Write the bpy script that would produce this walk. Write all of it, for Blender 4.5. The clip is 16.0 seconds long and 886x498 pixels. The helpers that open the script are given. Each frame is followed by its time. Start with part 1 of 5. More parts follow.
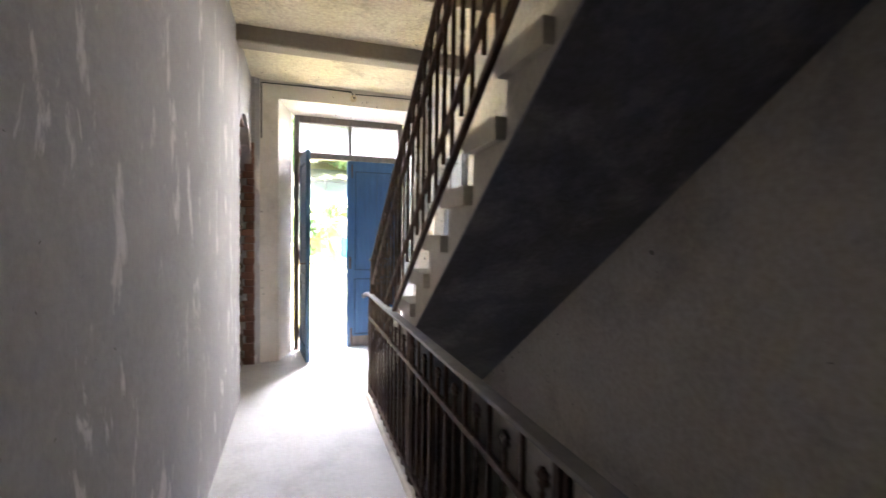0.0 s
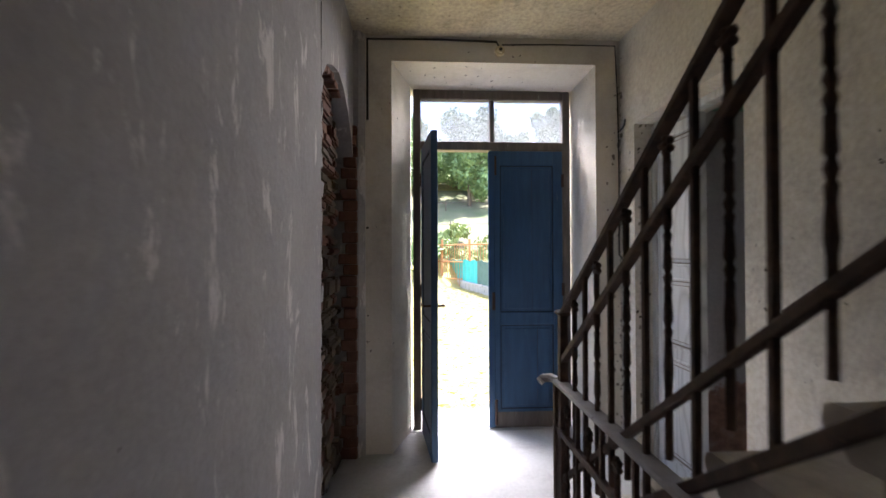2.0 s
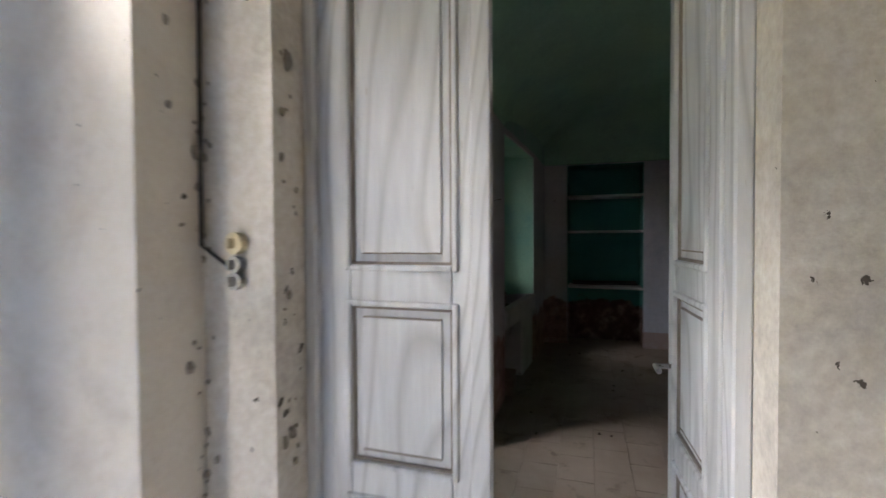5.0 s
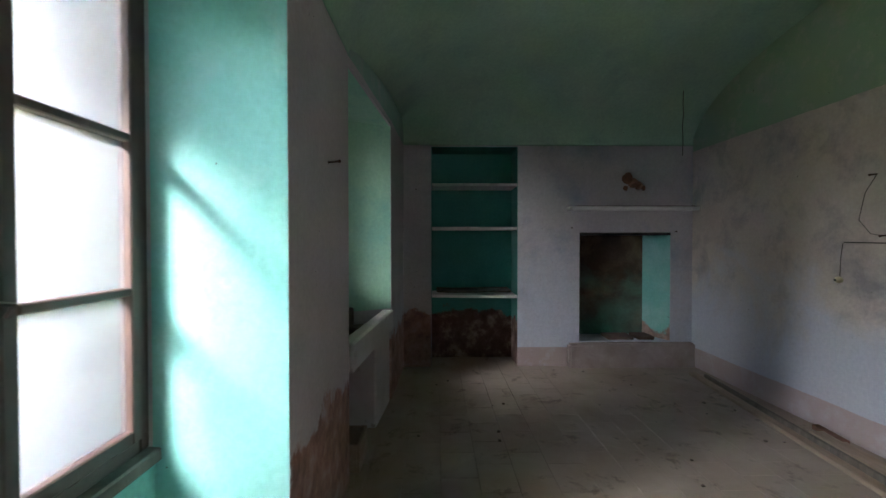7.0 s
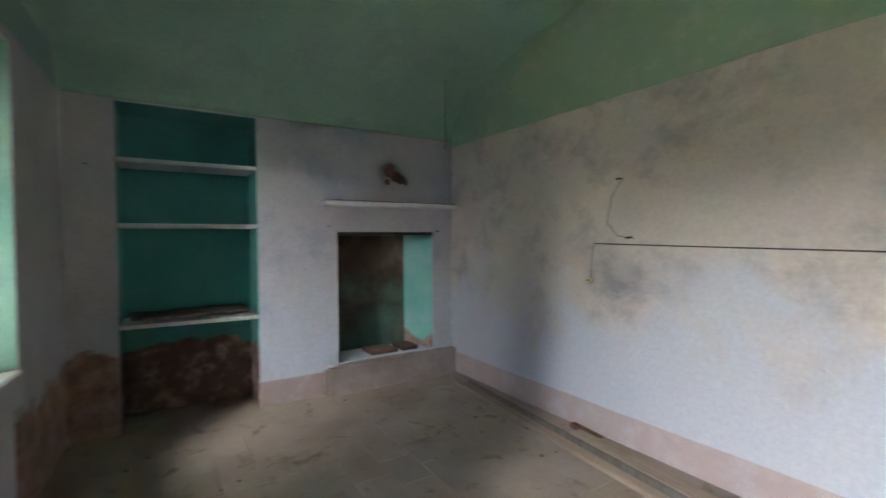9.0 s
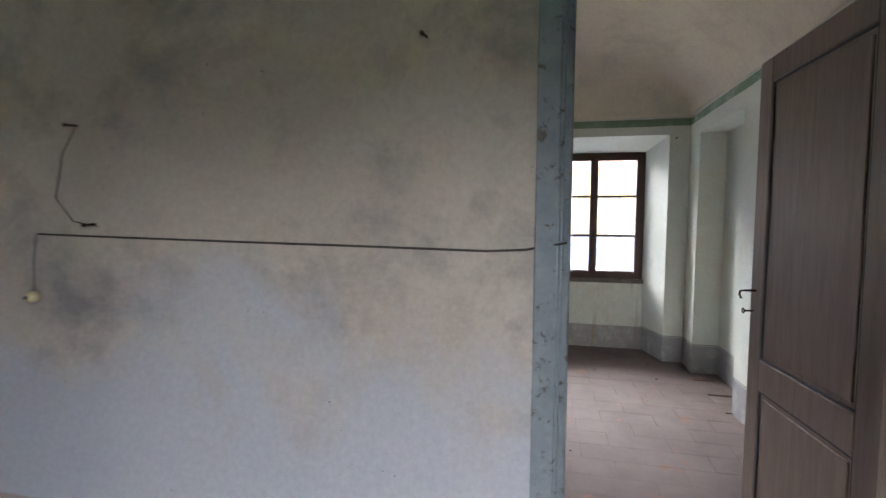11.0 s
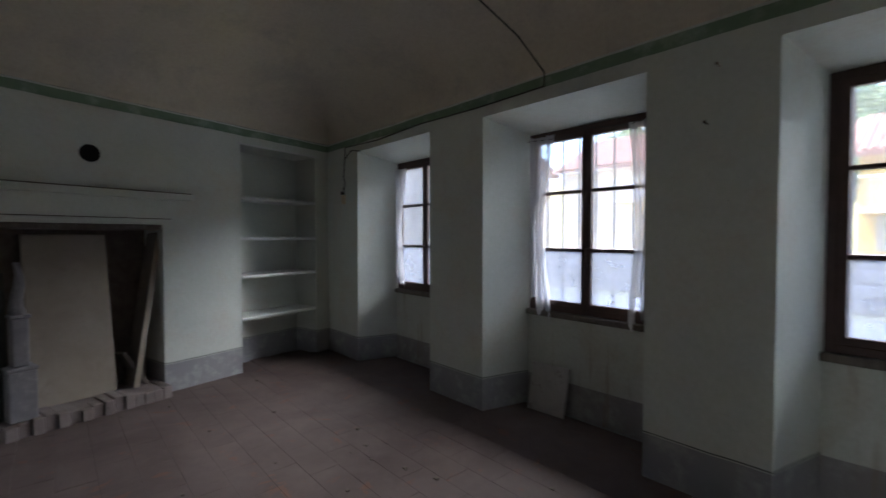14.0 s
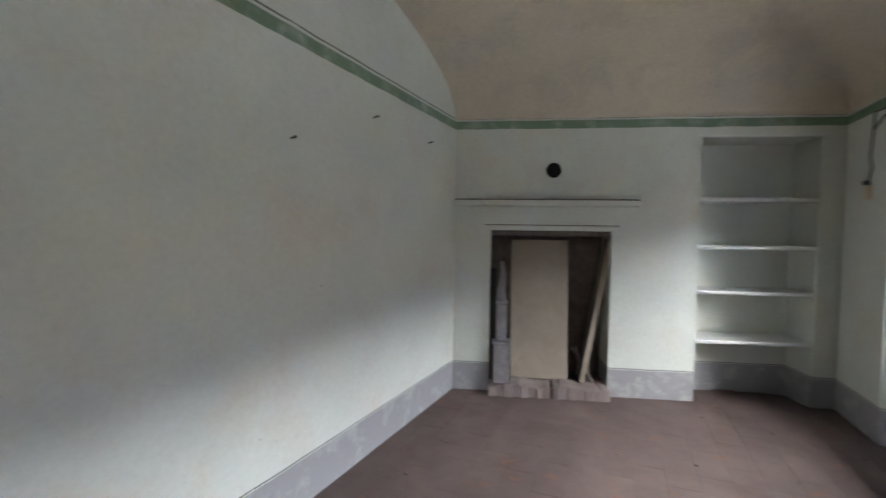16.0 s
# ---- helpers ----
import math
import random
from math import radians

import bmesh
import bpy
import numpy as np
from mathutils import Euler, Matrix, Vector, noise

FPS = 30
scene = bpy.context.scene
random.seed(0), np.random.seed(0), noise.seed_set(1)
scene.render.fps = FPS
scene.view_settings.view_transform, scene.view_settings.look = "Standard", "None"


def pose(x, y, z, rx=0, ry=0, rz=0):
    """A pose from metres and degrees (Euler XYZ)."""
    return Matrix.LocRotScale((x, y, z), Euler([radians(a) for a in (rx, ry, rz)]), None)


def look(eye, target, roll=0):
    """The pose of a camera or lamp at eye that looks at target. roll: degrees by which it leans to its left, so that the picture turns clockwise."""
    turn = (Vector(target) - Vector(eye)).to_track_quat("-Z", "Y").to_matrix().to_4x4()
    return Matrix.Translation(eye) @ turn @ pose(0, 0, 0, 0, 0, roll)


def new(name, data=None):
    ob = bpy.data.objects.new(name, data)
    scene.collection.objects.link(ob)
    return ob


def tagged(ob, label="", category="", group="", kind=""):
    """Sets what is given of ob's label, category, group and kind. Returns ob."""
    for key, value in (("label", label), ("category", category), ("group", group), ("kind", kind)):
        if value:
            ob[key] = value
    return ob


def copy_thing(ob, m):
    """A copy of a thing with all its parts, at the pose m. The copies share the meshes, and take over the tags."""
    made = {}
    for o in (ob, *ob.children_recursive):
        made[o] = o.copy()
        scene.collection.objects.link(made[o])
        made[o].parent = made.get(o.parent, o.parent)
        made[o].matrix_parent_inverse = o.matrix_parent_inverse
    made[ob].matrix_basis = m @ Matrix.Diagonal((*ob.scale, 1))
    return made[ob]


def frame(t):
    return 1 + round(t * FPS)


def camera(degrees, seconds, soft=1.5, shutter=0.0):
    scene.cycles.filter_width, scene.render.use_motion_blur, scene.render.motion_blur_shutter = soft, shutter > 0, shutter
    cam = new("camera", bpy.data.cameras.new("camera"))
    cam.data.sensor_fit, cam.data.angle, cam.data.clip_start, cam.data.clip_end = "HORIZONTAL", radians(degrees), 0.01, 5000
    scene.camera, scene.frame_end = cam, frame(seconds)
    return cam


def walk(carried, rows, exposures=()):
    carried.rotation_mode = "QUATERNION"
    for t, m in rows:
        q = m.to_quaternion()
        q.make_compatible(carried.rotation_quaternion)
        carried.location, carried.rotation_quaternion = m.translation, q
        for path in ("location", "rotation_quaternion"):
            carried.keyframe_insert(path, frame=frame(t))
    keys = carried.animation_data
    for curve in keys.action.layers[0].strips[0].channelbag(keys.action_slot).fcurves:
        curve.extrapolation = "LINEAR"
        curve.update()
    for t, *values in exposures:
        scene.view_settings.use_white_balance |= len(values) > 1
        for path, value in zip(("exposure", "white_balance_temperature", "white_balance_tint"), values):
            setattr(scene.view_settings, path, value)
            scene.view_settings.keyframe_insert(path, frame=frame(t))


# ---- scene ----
cam = camera(89.4, 16.0, 1.5, 0.35)
PATH = [
    (0, (1.053, 2.721, 1.362), (1.678, 4.619, 1.291), 0.8),
    (0.5, (0.985, 3.105, 1.398), (1.347, 5.072, 1.379), -0.0),
    (1, (1.019, 3.561, 1.4), (1.221, 5.551, 1.415), -0.0),
    (1.5, (0.999, 4.08, 1.434), (1.148, 6.074, 1.429), -0.2),
    (2, (1.057, 4.553, 1.378), (1.174, 6.55, 1.397), -0.2),
    (2.5, (1.039, 5.034, 1.402), (1.241, 7.023, 1.403), -0.2),
    (3, (1.004, 5.517, 1.409), (1.49, 7.457, 1.4), -0.6),
    (3.5, (0.993, 5.961, 1.395), (1.942, 7.722, 1.362), -1.2),
    (4, (1.139, 6.35, 1.386), (2.502, 7.813, 1.33), -0.4),
    (4.5, (1.336, 6.622, 1.383), (3.038, 7.668, 1.293), -0.2),
    (5, (1.63, 6.754, 1.373), (3.533, 7.366, 1.328), -0.3),
    (7.3, (3.16, 6.948, 1.308), (5.158, 6.876, 1.258), 0.4),
    (7.5, (3.278, 6.932, 1.337), (5.274, 6.821, 1.275), 0.7),
    (8, (3.532, 6.959, 1.329), (5.506, 6.645, 1.268), 0.8),
    (8.5, (3.743, 6.929, 1.359), (5.635, 6.285, 1.3), 0.4),
    (9, (3.874, 6.76, 1.354), (5.56, 5.686, 1.304), -0.4),
    (9.5, (3.974, 6.501, 1.392), (5.28, 4.988, 1.316), -0.1),
    (10, (3.99, 6.264, 1.351), (4.855, 4.462, 1.275), -0.3),
    (12.5, (3.535, 4.40, 1.39), (3.84, 2.425, 1.264), 0.7),
    (13, (3.38, 3.987, 1.355), (4.098, 2.124, 1.256), 0.0),
    (13.5, (3.449, 3.654, 1.334), (4.574, 2.002, 1.257), 0.3),
    (14, (3.481, 3.323, 1.341), (4.984, 2.005, 1.285), -0.0),
    (14.5, (3.561, 3.042, 1.358), (5.344, 2.137, 1.309), -0.2),
    (15, (3.721, 2.87, 1.344), (5.672, 2.434, 1.32), 0.3),
    (15.5, (3.812, 2.68, 1.389), (5.808, 2.803, 1.34), 1.1),
    (16, (3.772, 2.543, 1.427), (5.632, 3.275, 1.346), 0.8),
]
EXPOSURES = [(0, 5.2, 6200, 18), (0.6, 4.2, 6200, 18), (1.5, 3.55, 6200, 19), (2.5, 2.6, 6200, 19), (3.0, 2.45, 6200, 19), (3.5, 2.35, 6200, 19), (4.0, 2.1, 6200, 18),
             (4.6, 2.5, 6200, 17), (5.2, 4.35, 6350, 15), (7.3, 5.4, 6200, 12), (9.0, 6.2, 6250, 11), (10.2, 5.95, 6250, 13), (12.3, 4.25, 6000, 14), (13.5, 3.8, 5900, 12), (14.5, 4.3, 5950, 12), (15.5, 5.2, 6100, 12), (16.0, 5.45, 6150, 12)]
walk(cam, [(t, look(eye, target, roll)) for t, eye, target, roll in PATH], EXPOSURES)

# ---- world, sun, exposure ----
world = bpy.data.worlds.new("world")
scene.world = world
world.use_nodes = True
wn = world.node_tree
sky = wn.nodes.new("ShaderNodeTexSky")
sky.sky_type = "NISHITA"
sky.sun_disc = False
sky.sun_elevation = radians(67)
sky.sun_rotation = radians(66)
sky.air_density, sky.dust_density = 1.0, 2.0
wbg = wn.nodes["Background"]
wbg.inputs[1].default_value = 0.15
wn.links.new(sky.outputs[0], wbg.inputs[0])
sun = new("sun", bpy.data.lights.new("sun", "SUN"))
sun.data.energy, sun.data.angle, sun.data.color = 3.5, radians(0.5), (1.0, 0.95, 0.86)
sun.matrix_world = look((13, 13, 30), (1.5, 8, 0))


# added area lamps, kept out of view, that brighten the rooms in the sky's place
def sky_fill_lamp(at, aim, w, h, power):
    d = bpy.data.lights.new("sky_fill_lamp", "AREA")
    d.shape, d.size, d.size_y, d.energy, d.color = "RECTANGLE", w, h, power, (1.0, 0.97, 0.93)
    new("sky_fill_lamp", d).matrix_world = look(at, aim)


sky_fill_lamp((1.2, 9.7, 4.4), (2.0, 7.7, 0.8), 2.2, 1.5, 105)
sky_fill_lamp((3.5, 10.7, 3.4), (4.0, 7.4, 1.3), 2.6, 2.8, 80)
sky_fill_lamp((6.2, 12.4, 5.2), (6.1, 7.4, 1.4), 3.0, 2.4, 14)
sky_fill_lamp((5.2, -8.5, 7.5), (5.2, 1.2, 1.4), 16.0, 5.0, 450)

# ---- material helpers ----
def mat(name, rough=0.9, metal=0.0):
    m = bpy.data.materials.new(name)
    m.use_nodes = True
    b = m.node_tree.nodes["Principled BSDF"]
    b.inputs["Roughness"].default_value = rough
    b.inputs["Metallic"].default_value = metal
    return m, m.node_tree, b


def place(nt, scale=(1, 1, 1), local=False):
    mp = nt.nodes.new("ShaderNodeMapping")
    mp.inputs["Scale"].default_value = scale
    if local:
        nt.links.new(nt.nodes.new("ShaderNodeTexCoord").outputs["Object"], mp.inputs[0])
    else:
        nt.links.new(nt.nodes.new("ShaderNodeNewGeometry").outputs["Position"], mp.inputs[0])
    return mp.outputs[0]


def noise_of(nt, vec, scale, detail=4.0, rough=0.55, warp=0.0):
    n = nt.nodes.new("ShaderNodeTexNoise")
    n.inputs["Scale"].default_value, n.inputs["Detail"].default_value = scale, detail
    n.inputs["Roughness"].default_value, n.inputs["Distortion"].default_value = rough, warp
    nt.links.new(vec, n.inputs["Vector"])
    return n.outputs["Fac"]


def ramp(nt, fac, *stops):
    r = nt.nodes.new("ShaderNodeValToRGB")
    while len(r.color_ramp.elements) < len(stops):
        r.color_ramp.elements.new(0.5)
    for e, (p, c) in zip(r.color_ramp.elements, stops):
        e.position = p
        e.color = (*c, 1) if len(c) == 3 else c
    nt.links.new(fac, r.inputs[0])
    return r.outputs[0]


def grey(v):
    return (v, v, v)


def mix(nt, fac, a, b, mode="MIX"):
    n = nt.nodes.new("ShaderNodeMix")
    n.data_type, n.blend_type = "RGBA", mode
    for value, sock in ((fac, n.inputs[0]), (a, n.inputs[6]), (b, n.inputs[7])):
        if isinstance(value, (int, float)):
            sock.default_value = value
        elif isinstance(value, tuple):
            sock.default_value = (*value, 1)
        else:
            nt.links.new(value, sock)
    return n.outputs[2]


def maths(nt, op, a, b=0.0):
    n = nt.nodes.new("ShaderNodeMath")
    n.operation = op
    for value, sock in ((a, n.inputs[0]), (b, n.inputs[1])):
        if isinstance(value, (int, float)):
            sock.default_value = value
        else:
            nt.links.new(value, sock)
    return n.outputs[0]


def axis_of(nt, k):
    s = nt.nodes.new("ShaderNodeSeparateXYZ")
    nt.links.new(nt.nodes.new("ShaderNodeNewGeometry").outputs["Position"], s.inputs[0])
    return s.outputs[k]


def bump(nt, b, height, strength=0.3, dist=0.01):
    n = nt.nodes.new("ShaderNodeBump")
    n.inputs["Strength"].default_value, n.inputs["Distance"].default_value = strength, dist
    nt.links.new(height, n.inputs["Height"])
    nt.links.new(n.outputs[0], b.inputs["Normal"])


def plaster(name, c1, c2, c3=None, streak=0.0, bands=(), low=None, spots=0.0, rough=0.92, relief=0.35, lower=None, coarse=0.14):
    """Old lime plaster. bands: (z0, z1, colour) painted stripes; low: (height, colour) of crumbling damp at the foot."""
    m, nt, b = mat(name, rough)
    v = place(nt)
    big = noise_of(nt, v, 1.1, 5, 0.6, 0.4)
    col = ramp(nt, big, (0.32, c1), (0.68, c2))
    if c3:
        col = mix(nt, ramp(nt, noise_of(nt, v, 2.3, 6, 0.65, 0.25), (0.5, grey(0)), (0.72, grey(1))), col, c3)
    if lower:
        zz = maths(nt, "ADD", maths(nt, "MULTIPLY", axis_of(nt, 2), -0.5), maths(nt, "MULTIPLY", noise_of(nt, v, 1.6, 6, 0.62, 0.6), 1.1))
        col = mix(nt, ramp(nt, zz, (-0.5 * lower[0] + 0.36, grey(0)), (-0.5 * lower[0] + 0.82, grey(1))), col, lower[1])
    if streak:
        vs = place(nt, (3.4, 3.4, 1.3))
        s = ramp(nt, noise_of(nt, vs, 2.2, 6, 0.7, 0.5), (0.575, grey(0)), (0.64, grey(1)))
        col = mix(nt, maths(nt, "MULTIPLY", s, streak), col, tuple(min(1.0, x * 1.55) for x in c2))
    grain = noise_of(nt, v, 38, 6, 0.7)
    col = mix(nt, coarse, col, ramp(nt, grain, (0.3, grey(0.25)), (0.7, grey(0.95))), "OVERLAY")
    z = axis_of(nt, 2)
    wob = maths(nt, "ADD", z, maths(nt, "MULTIPLY", maths(nt, "SUBTRACT", noise_of(nt, v, 3.0, 4), 0.5), 0.02))
    for z0, z1, c in bands:
        inside = maths(nt, "MULTIPLY", maths(nt, "GREATER_THAN", wob, z0), maths(nt, "LESS_THAN", wob, z1))
        wear = maths(nt, "MULTIPLY", inside, ramp(nt, noise_of(nt, v, 6, 6, 0.7), (0.28, grey(0.55)), (0.5, grey(1))))
        col = mix(nt, wear, col, c)
    if low:
        edge = maths(nt, "SUBTRACT", maths(nt, "ADD", low[0], maths(nt, "MULTIPLY", maths(nt, "SUBTRACT", noise_of(nt, v, 2.4, 7, 0.65), 0.5), 1.6 * low[0])), z)
        k = ramp(nt, edge, (0.0, grey(0)), (0.04, grey(1)))
        raw = ramp(nt, noise_of(nt, v, 7, 7, 0.7), (0.35, low[1]), (0.52, tuple(x * 1.9 for x in low[1])), (0.7, (0.42, 0.33, 0.29)))
        col = mix(nt, k, col, raw)
    if spots:
        vo = nt.nodes.new("ShaderNodeTexVoronoi")
        vo.inputs["Scale"].default_value = 13.0
        wv = nt.nodes.new("ShaderNodeVectorMath")
        wv.operation = "ADD"
        nt.links.new(v, wv.inputs[0])
        nt.links.new(ramp(nt, noise_of(nt, v, 22, 4, 0.7), (0.3, grey(0)), (0.7, grey(0.035))), wv.inputs[1])
        nt.links.new(wv.outputs[0], vo.inputs["Vector"])
        dot = maths(nt, "LESS_THAN", vo.outputs["Distance"], maths(nt, "MULTIPLY", ramp(nt, noise_of(nt, v, 1.7, 3), (0.46, grey(0)), (0.66, grey(0.16))), spots))
        col = mix(nt, dot, col, (0.09, 0.075, 0.06))
    nt.links.new(col, b.inputs["Base Color"])
    bump(nt, b, maths(nt, "ADD", maths(nt, "MULTIPLY", grain, 0.16), noise_of(nt, v, 4, 4, 0.5)), relief, 0.02)
    return m


def painted(name, c1, c2, worn=None, scale=9.0, rough=0.6, metal=0.0, local=True, grain=(1, 1, 1), amount=0.5, relief=0.2, vary=0.08):
    """Paint, wood or metal with wear: c1 to c2 by a soft noise, worn colour in patches."""
    m, nt, b = mat(name, rough, metal)
    v = place(nt, grain, local)
    f = noise_of(nt, v, scale, 6, 0.65, 0.3)
    col = ramp(nt, f, (0.3, c1), (0.7, c2))
    if worn:
        w = ramp(nt, noise_of(nt, v, scale * 2.1, 7, 0.72, 0.5), (0.66 - 0.2 * amount, grey(0)), (0.74 - 0.2 * amount, grey(1)))
        col = mix(nt, w, col, worn)
    info = nt.nodes.new("ShaderNodeObjectInfo")
    col = mix(nt, 0.5, col, ramp(nt, info.outputs["Random"], (0, grey(0.5 - vary)), (1, grey(0.5 + vary))), "OVERLAY")
    nt.links.new(col, b.inputs["Base Color"])
    bump(nt, b, noise_of(nt, v, scale * 5, 5, 0.7), relief, 0.004)
    return m


def glass(name, tint=(1, 1, 1), haze=0.0):
    m, nt, b = mat(name, 0.02)
    out = nt.nodes["Material Output"]
    tr = nt.nodes.new("ShaderNodeBsdfTransparent")
    tr.inputs[0].default_value = (*tint, 1)
    gl = nt.nodes.new("ShaderNodeBsdfGlossy")
    gl.inputs["Roughness"].default_value = 0.03
    fr = nt.nodes.new("ShaderNodeFresnel")
    mx = nt.nodes.new("ShaderNodeMixShader")
    nt.links.new(fr.outputs[0], mx.inputs[0])
    nt.links.new(tr.outputs[0], mx.inputs[1])
    nt.links.new(gl.outputs[0], mx.inputs[2])
    last = mx
    if haze:
        tl = nt.nodes.new("ShaderNodeBsdfTranslucent")
        tl.inputs[0].default_value = (0.85, 0.88, 0.95, 1)
        m2 = nt.nodes.new("ShaderNodeMixShader")
        f = ramp(nt, noise_of(nt, place(nt), 5, 5, 0.7), (0.2, grey(haze * 0.6)), (0.8, grey(haze)))
        nt.links.new(f, m2.inputs[0])
        nt.links.new(mx.outputs[0], m2.inputs[1])
        nt.links.new(tl.outputs[0], m2.inputs[2])
        last = m2
    nt.links.new(last.outputs[0], out.inputs[0])
    return m


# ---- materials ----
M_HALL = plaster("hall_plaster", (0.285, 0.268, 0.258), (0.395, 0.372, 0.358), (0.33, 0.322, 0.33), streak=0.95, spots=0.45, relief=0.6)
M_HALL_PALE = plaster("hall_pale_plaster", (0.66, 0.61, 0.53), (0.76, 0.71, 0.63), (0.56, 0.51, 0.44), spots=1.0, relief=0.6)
M_CONC = plaster("raw_concrete", (0.50, 0.43, 0.31), (0.62, 0.55, 0.42), (0.33, 0.29, 0.22), spots=0.8, relief=0.9, coarse=0.45)
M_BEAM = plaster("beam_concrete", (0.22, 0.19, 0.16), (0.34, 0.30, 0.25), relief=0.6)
# bluish grey soffit paint, darkened further for the shade under the flight
M_SOFFIT = plaster("shaded_soffit_plaster", (0.135, 0.135, 0.155), (0.215, 0.215, 0.24), (0.33, 0.33, 0.35), relief=0.5, coarse=0.3)
M_STAIRWALL = plaster("stair_wall_plaster", (0.55, 0.50, 0.43), (0.65, 0.595, 0.515), (0.43, 0.395, 0.345), spots=0.9, relief=0.8, coarse=0.28)
M_STEP = plaster("stair_stone", (0.50, 0.45, 0.37), (0.62, 0.57, 0.48), (0.30, 0.27, 0.23), relief=0.7)
M_HFLOOR = plaster("cement_floor", (0.44, 0.43, 0.41), (0.55, 0.54, 0.52), (0.36, 0.345, 0.33), rough=0.7, relief=0.15)
M_GWALL = plaster("lilac_distemper", (0.42, 0.40, 0.42), (0.51, 0.49, 0.52), (0.33, 0.35, 0.43), lower=(0.8, (0.44, 0.48, 0.56)), bands=((2.32, 9, (0.27, 0.40, 0.31)), (-1, 0.2, (0.36, 0.29, 0.28))), spots=0.35)
M_GWIN = plaster("damp_lilac_distemper", (0.40, 0.38, 0.38), (0.48, 0.46, 0.47), bands=((2.32, 9, (0.25, 0.40, 0.33)),), low=(0.55, (0.17, 0.10, 0.08)), spots=0.4)
M_GPART = plaster("partition_distemper", (0.48, 0.43, 0.39), (0.62, 0.56, 0.51), (0.29, 0.28, 0.29), lower=(1.1, (0.50, 0.53, 0.60)), bands=((2.26, 9, (0.27, 0.40, 0.29)), (-1, 0.2, (0.44, 0.36, 0.35))), spots=0.4)
M_TEAL = plaster("turquoise_distemper", (0.20, 0.52, 0.47), (0.27, 0.62, 0.56), (0.34, 0.62, 0.58), low=(0.36, (0.22, 0.15, 0.125)), spots=0.5)
M_GREENREV = plaster("green_distemper", (0.26, 0.52, 0.38), (0.36, 0.60, 0.44), (0.22, 0.48, 0.40))
# turquoise and damp foot darkened, so the colour carries the niche's shade
M_NICHE = plaster("shaded_niche_teal", (0.065, 0.25, 0.22), (0.095, 0.32, 0.29), low=(0.56, (0.085, 0.05, 0.042)))
M_VAULTG = plaster("green_vault", (0.27, 0.44, 0.33), (0.34, 0.52, 0.39), (0.25, 0.40, 0.33), spots=0.3)
M_VAULTW = plaster("beige_vault", (0.58, 0.52, 0.42), (0.66, 0.59, 0.47), (0.50, 0.46, 0.39))
STRIPE = ((2.325, 2.395, (0.20, 0.29, 0.20)), (2.41, 2.42, (0.16, 0.19, 0.15)), (0.25, 0.258, (0.15, 0.16, 0.15)))
M_WWALL = plaster("pale_green_distemper", (0.59, 0.63, 0.57), (0.67, 0.70, 0.64), (0.62, 0.60, 0.52), bands=STRIPE + ((-1, 0.245, (0.30, 0.30, 0.31)),), spots=0.25)
M_GFLOOR = painted("green_room_tile", (0.27, 0.212, 0.172), (0.36, 0.295, 0.245), (0.20, 0.16, 0.13), 2.0, 0.75, local=False, vary=0.03)
M_WFLOOR = painted("terracotta_tile", (0.088, 0.062, 0.055), (0.145, 0.107, 0.097), (0.165, 0.082, 0.056), 2.2, 0.8, local=False, amount=0.4, vary=0.02)
M_JOINT = painted("mortar_bed", (0.13, 0.098, 0.086), (0.185, 0.145, 0.13), None, 6.0, 0.95, local=False)
M_BLUE = painted("blue_door_paint", (0.018, 0.06, 0.13), (0.032, 0.095, 0.19), (0.15, 0.17, 0.19), 5.0, 0.5, grain=(4, 4, 0.5), amount=0.05)
M_DARKWOOD = painted("dark_seam_groove_shadow", (0.035, 0.035, 0.045), (0.06, 0.06, 0.07), None, 6.0, 0.7, grain=(4, 4, 0.5))
M_FRAMEWOOD = painted("weathered_frame_wood", (0.10, 0.085, 0.07), (0.18, 0.15, 0.13), (0.30, 0.28, 0.25), 7.0, 0.8, grain=(3, 3, 0.6), amount=0.2)
def grained(m, tone, scale=1.6, rings=13.0, amount=0.3):
    """Lays the contour grain of sawn softwood over a material's colour."""
    nt = m.node_tree
    b = nt.nodes["Principled BSDF"]
    old = b.inputs["Base Color"].links[0].from_socket
    v = place(nt, (2.4, 2.4, 0.42), True)
    f = maths(nt, "FRACT", maths(nt, "MULTIPLY", noise_of(nt, v, scale, 1.0, 0.4, 0.25), rings))
    nt.links.new(mix(nt, maths(nt, "MULTIPLY", ramp(nt, f, (0.0, grey(1)), (0.28, grey(0)), (0.8, grey(0)), (1.0, grey(1))), amount), old, tone), b.inputs["Base Color"])
    return m


M_PALEDOOR = painted("grey_white_door_paint", (0.52, 0.52, 0.52), (0.64, 0.64, 0.63), (0.40, 0.36, 0.31), 6.0, 0.6, grain=(5, 5, 0.5), amount=0.1)
grained(M_PALEDOOR, (0.24, 0.23, 0.22), 1.5, 15.0, 0.42)
# dark tones that paint the shadow lines round the door panels
M_GROOVE = painted("groove_shadow", (0.17, 0.14, 0.115), (0.30, 0.26, 0.22), None, 9.0, 0.9)
M_BLUEGROOVE = painted("blue_groove_shadow", (0.006, 0.014, 0.03), (0.012, 0.03, 0.06), None, 9.0, 0.8)
M_BROWNDOOR = painted("brown_door_paint", (0.16, 0.12, 0.10), (0.23, 0.18, 0.15), (0.10, 0.08, 0.07), 6.0, 0.5, grain=(5, 5, 0.5), amount=0.1)
M_GREYFRAME = painted("blue_grey_frame_paint", (0.18, 0.22, 0.26), (0.27, 0.32, 0.36), (0.10, 0.08, 0.07), 12.0, 0.7, amount=0.5)
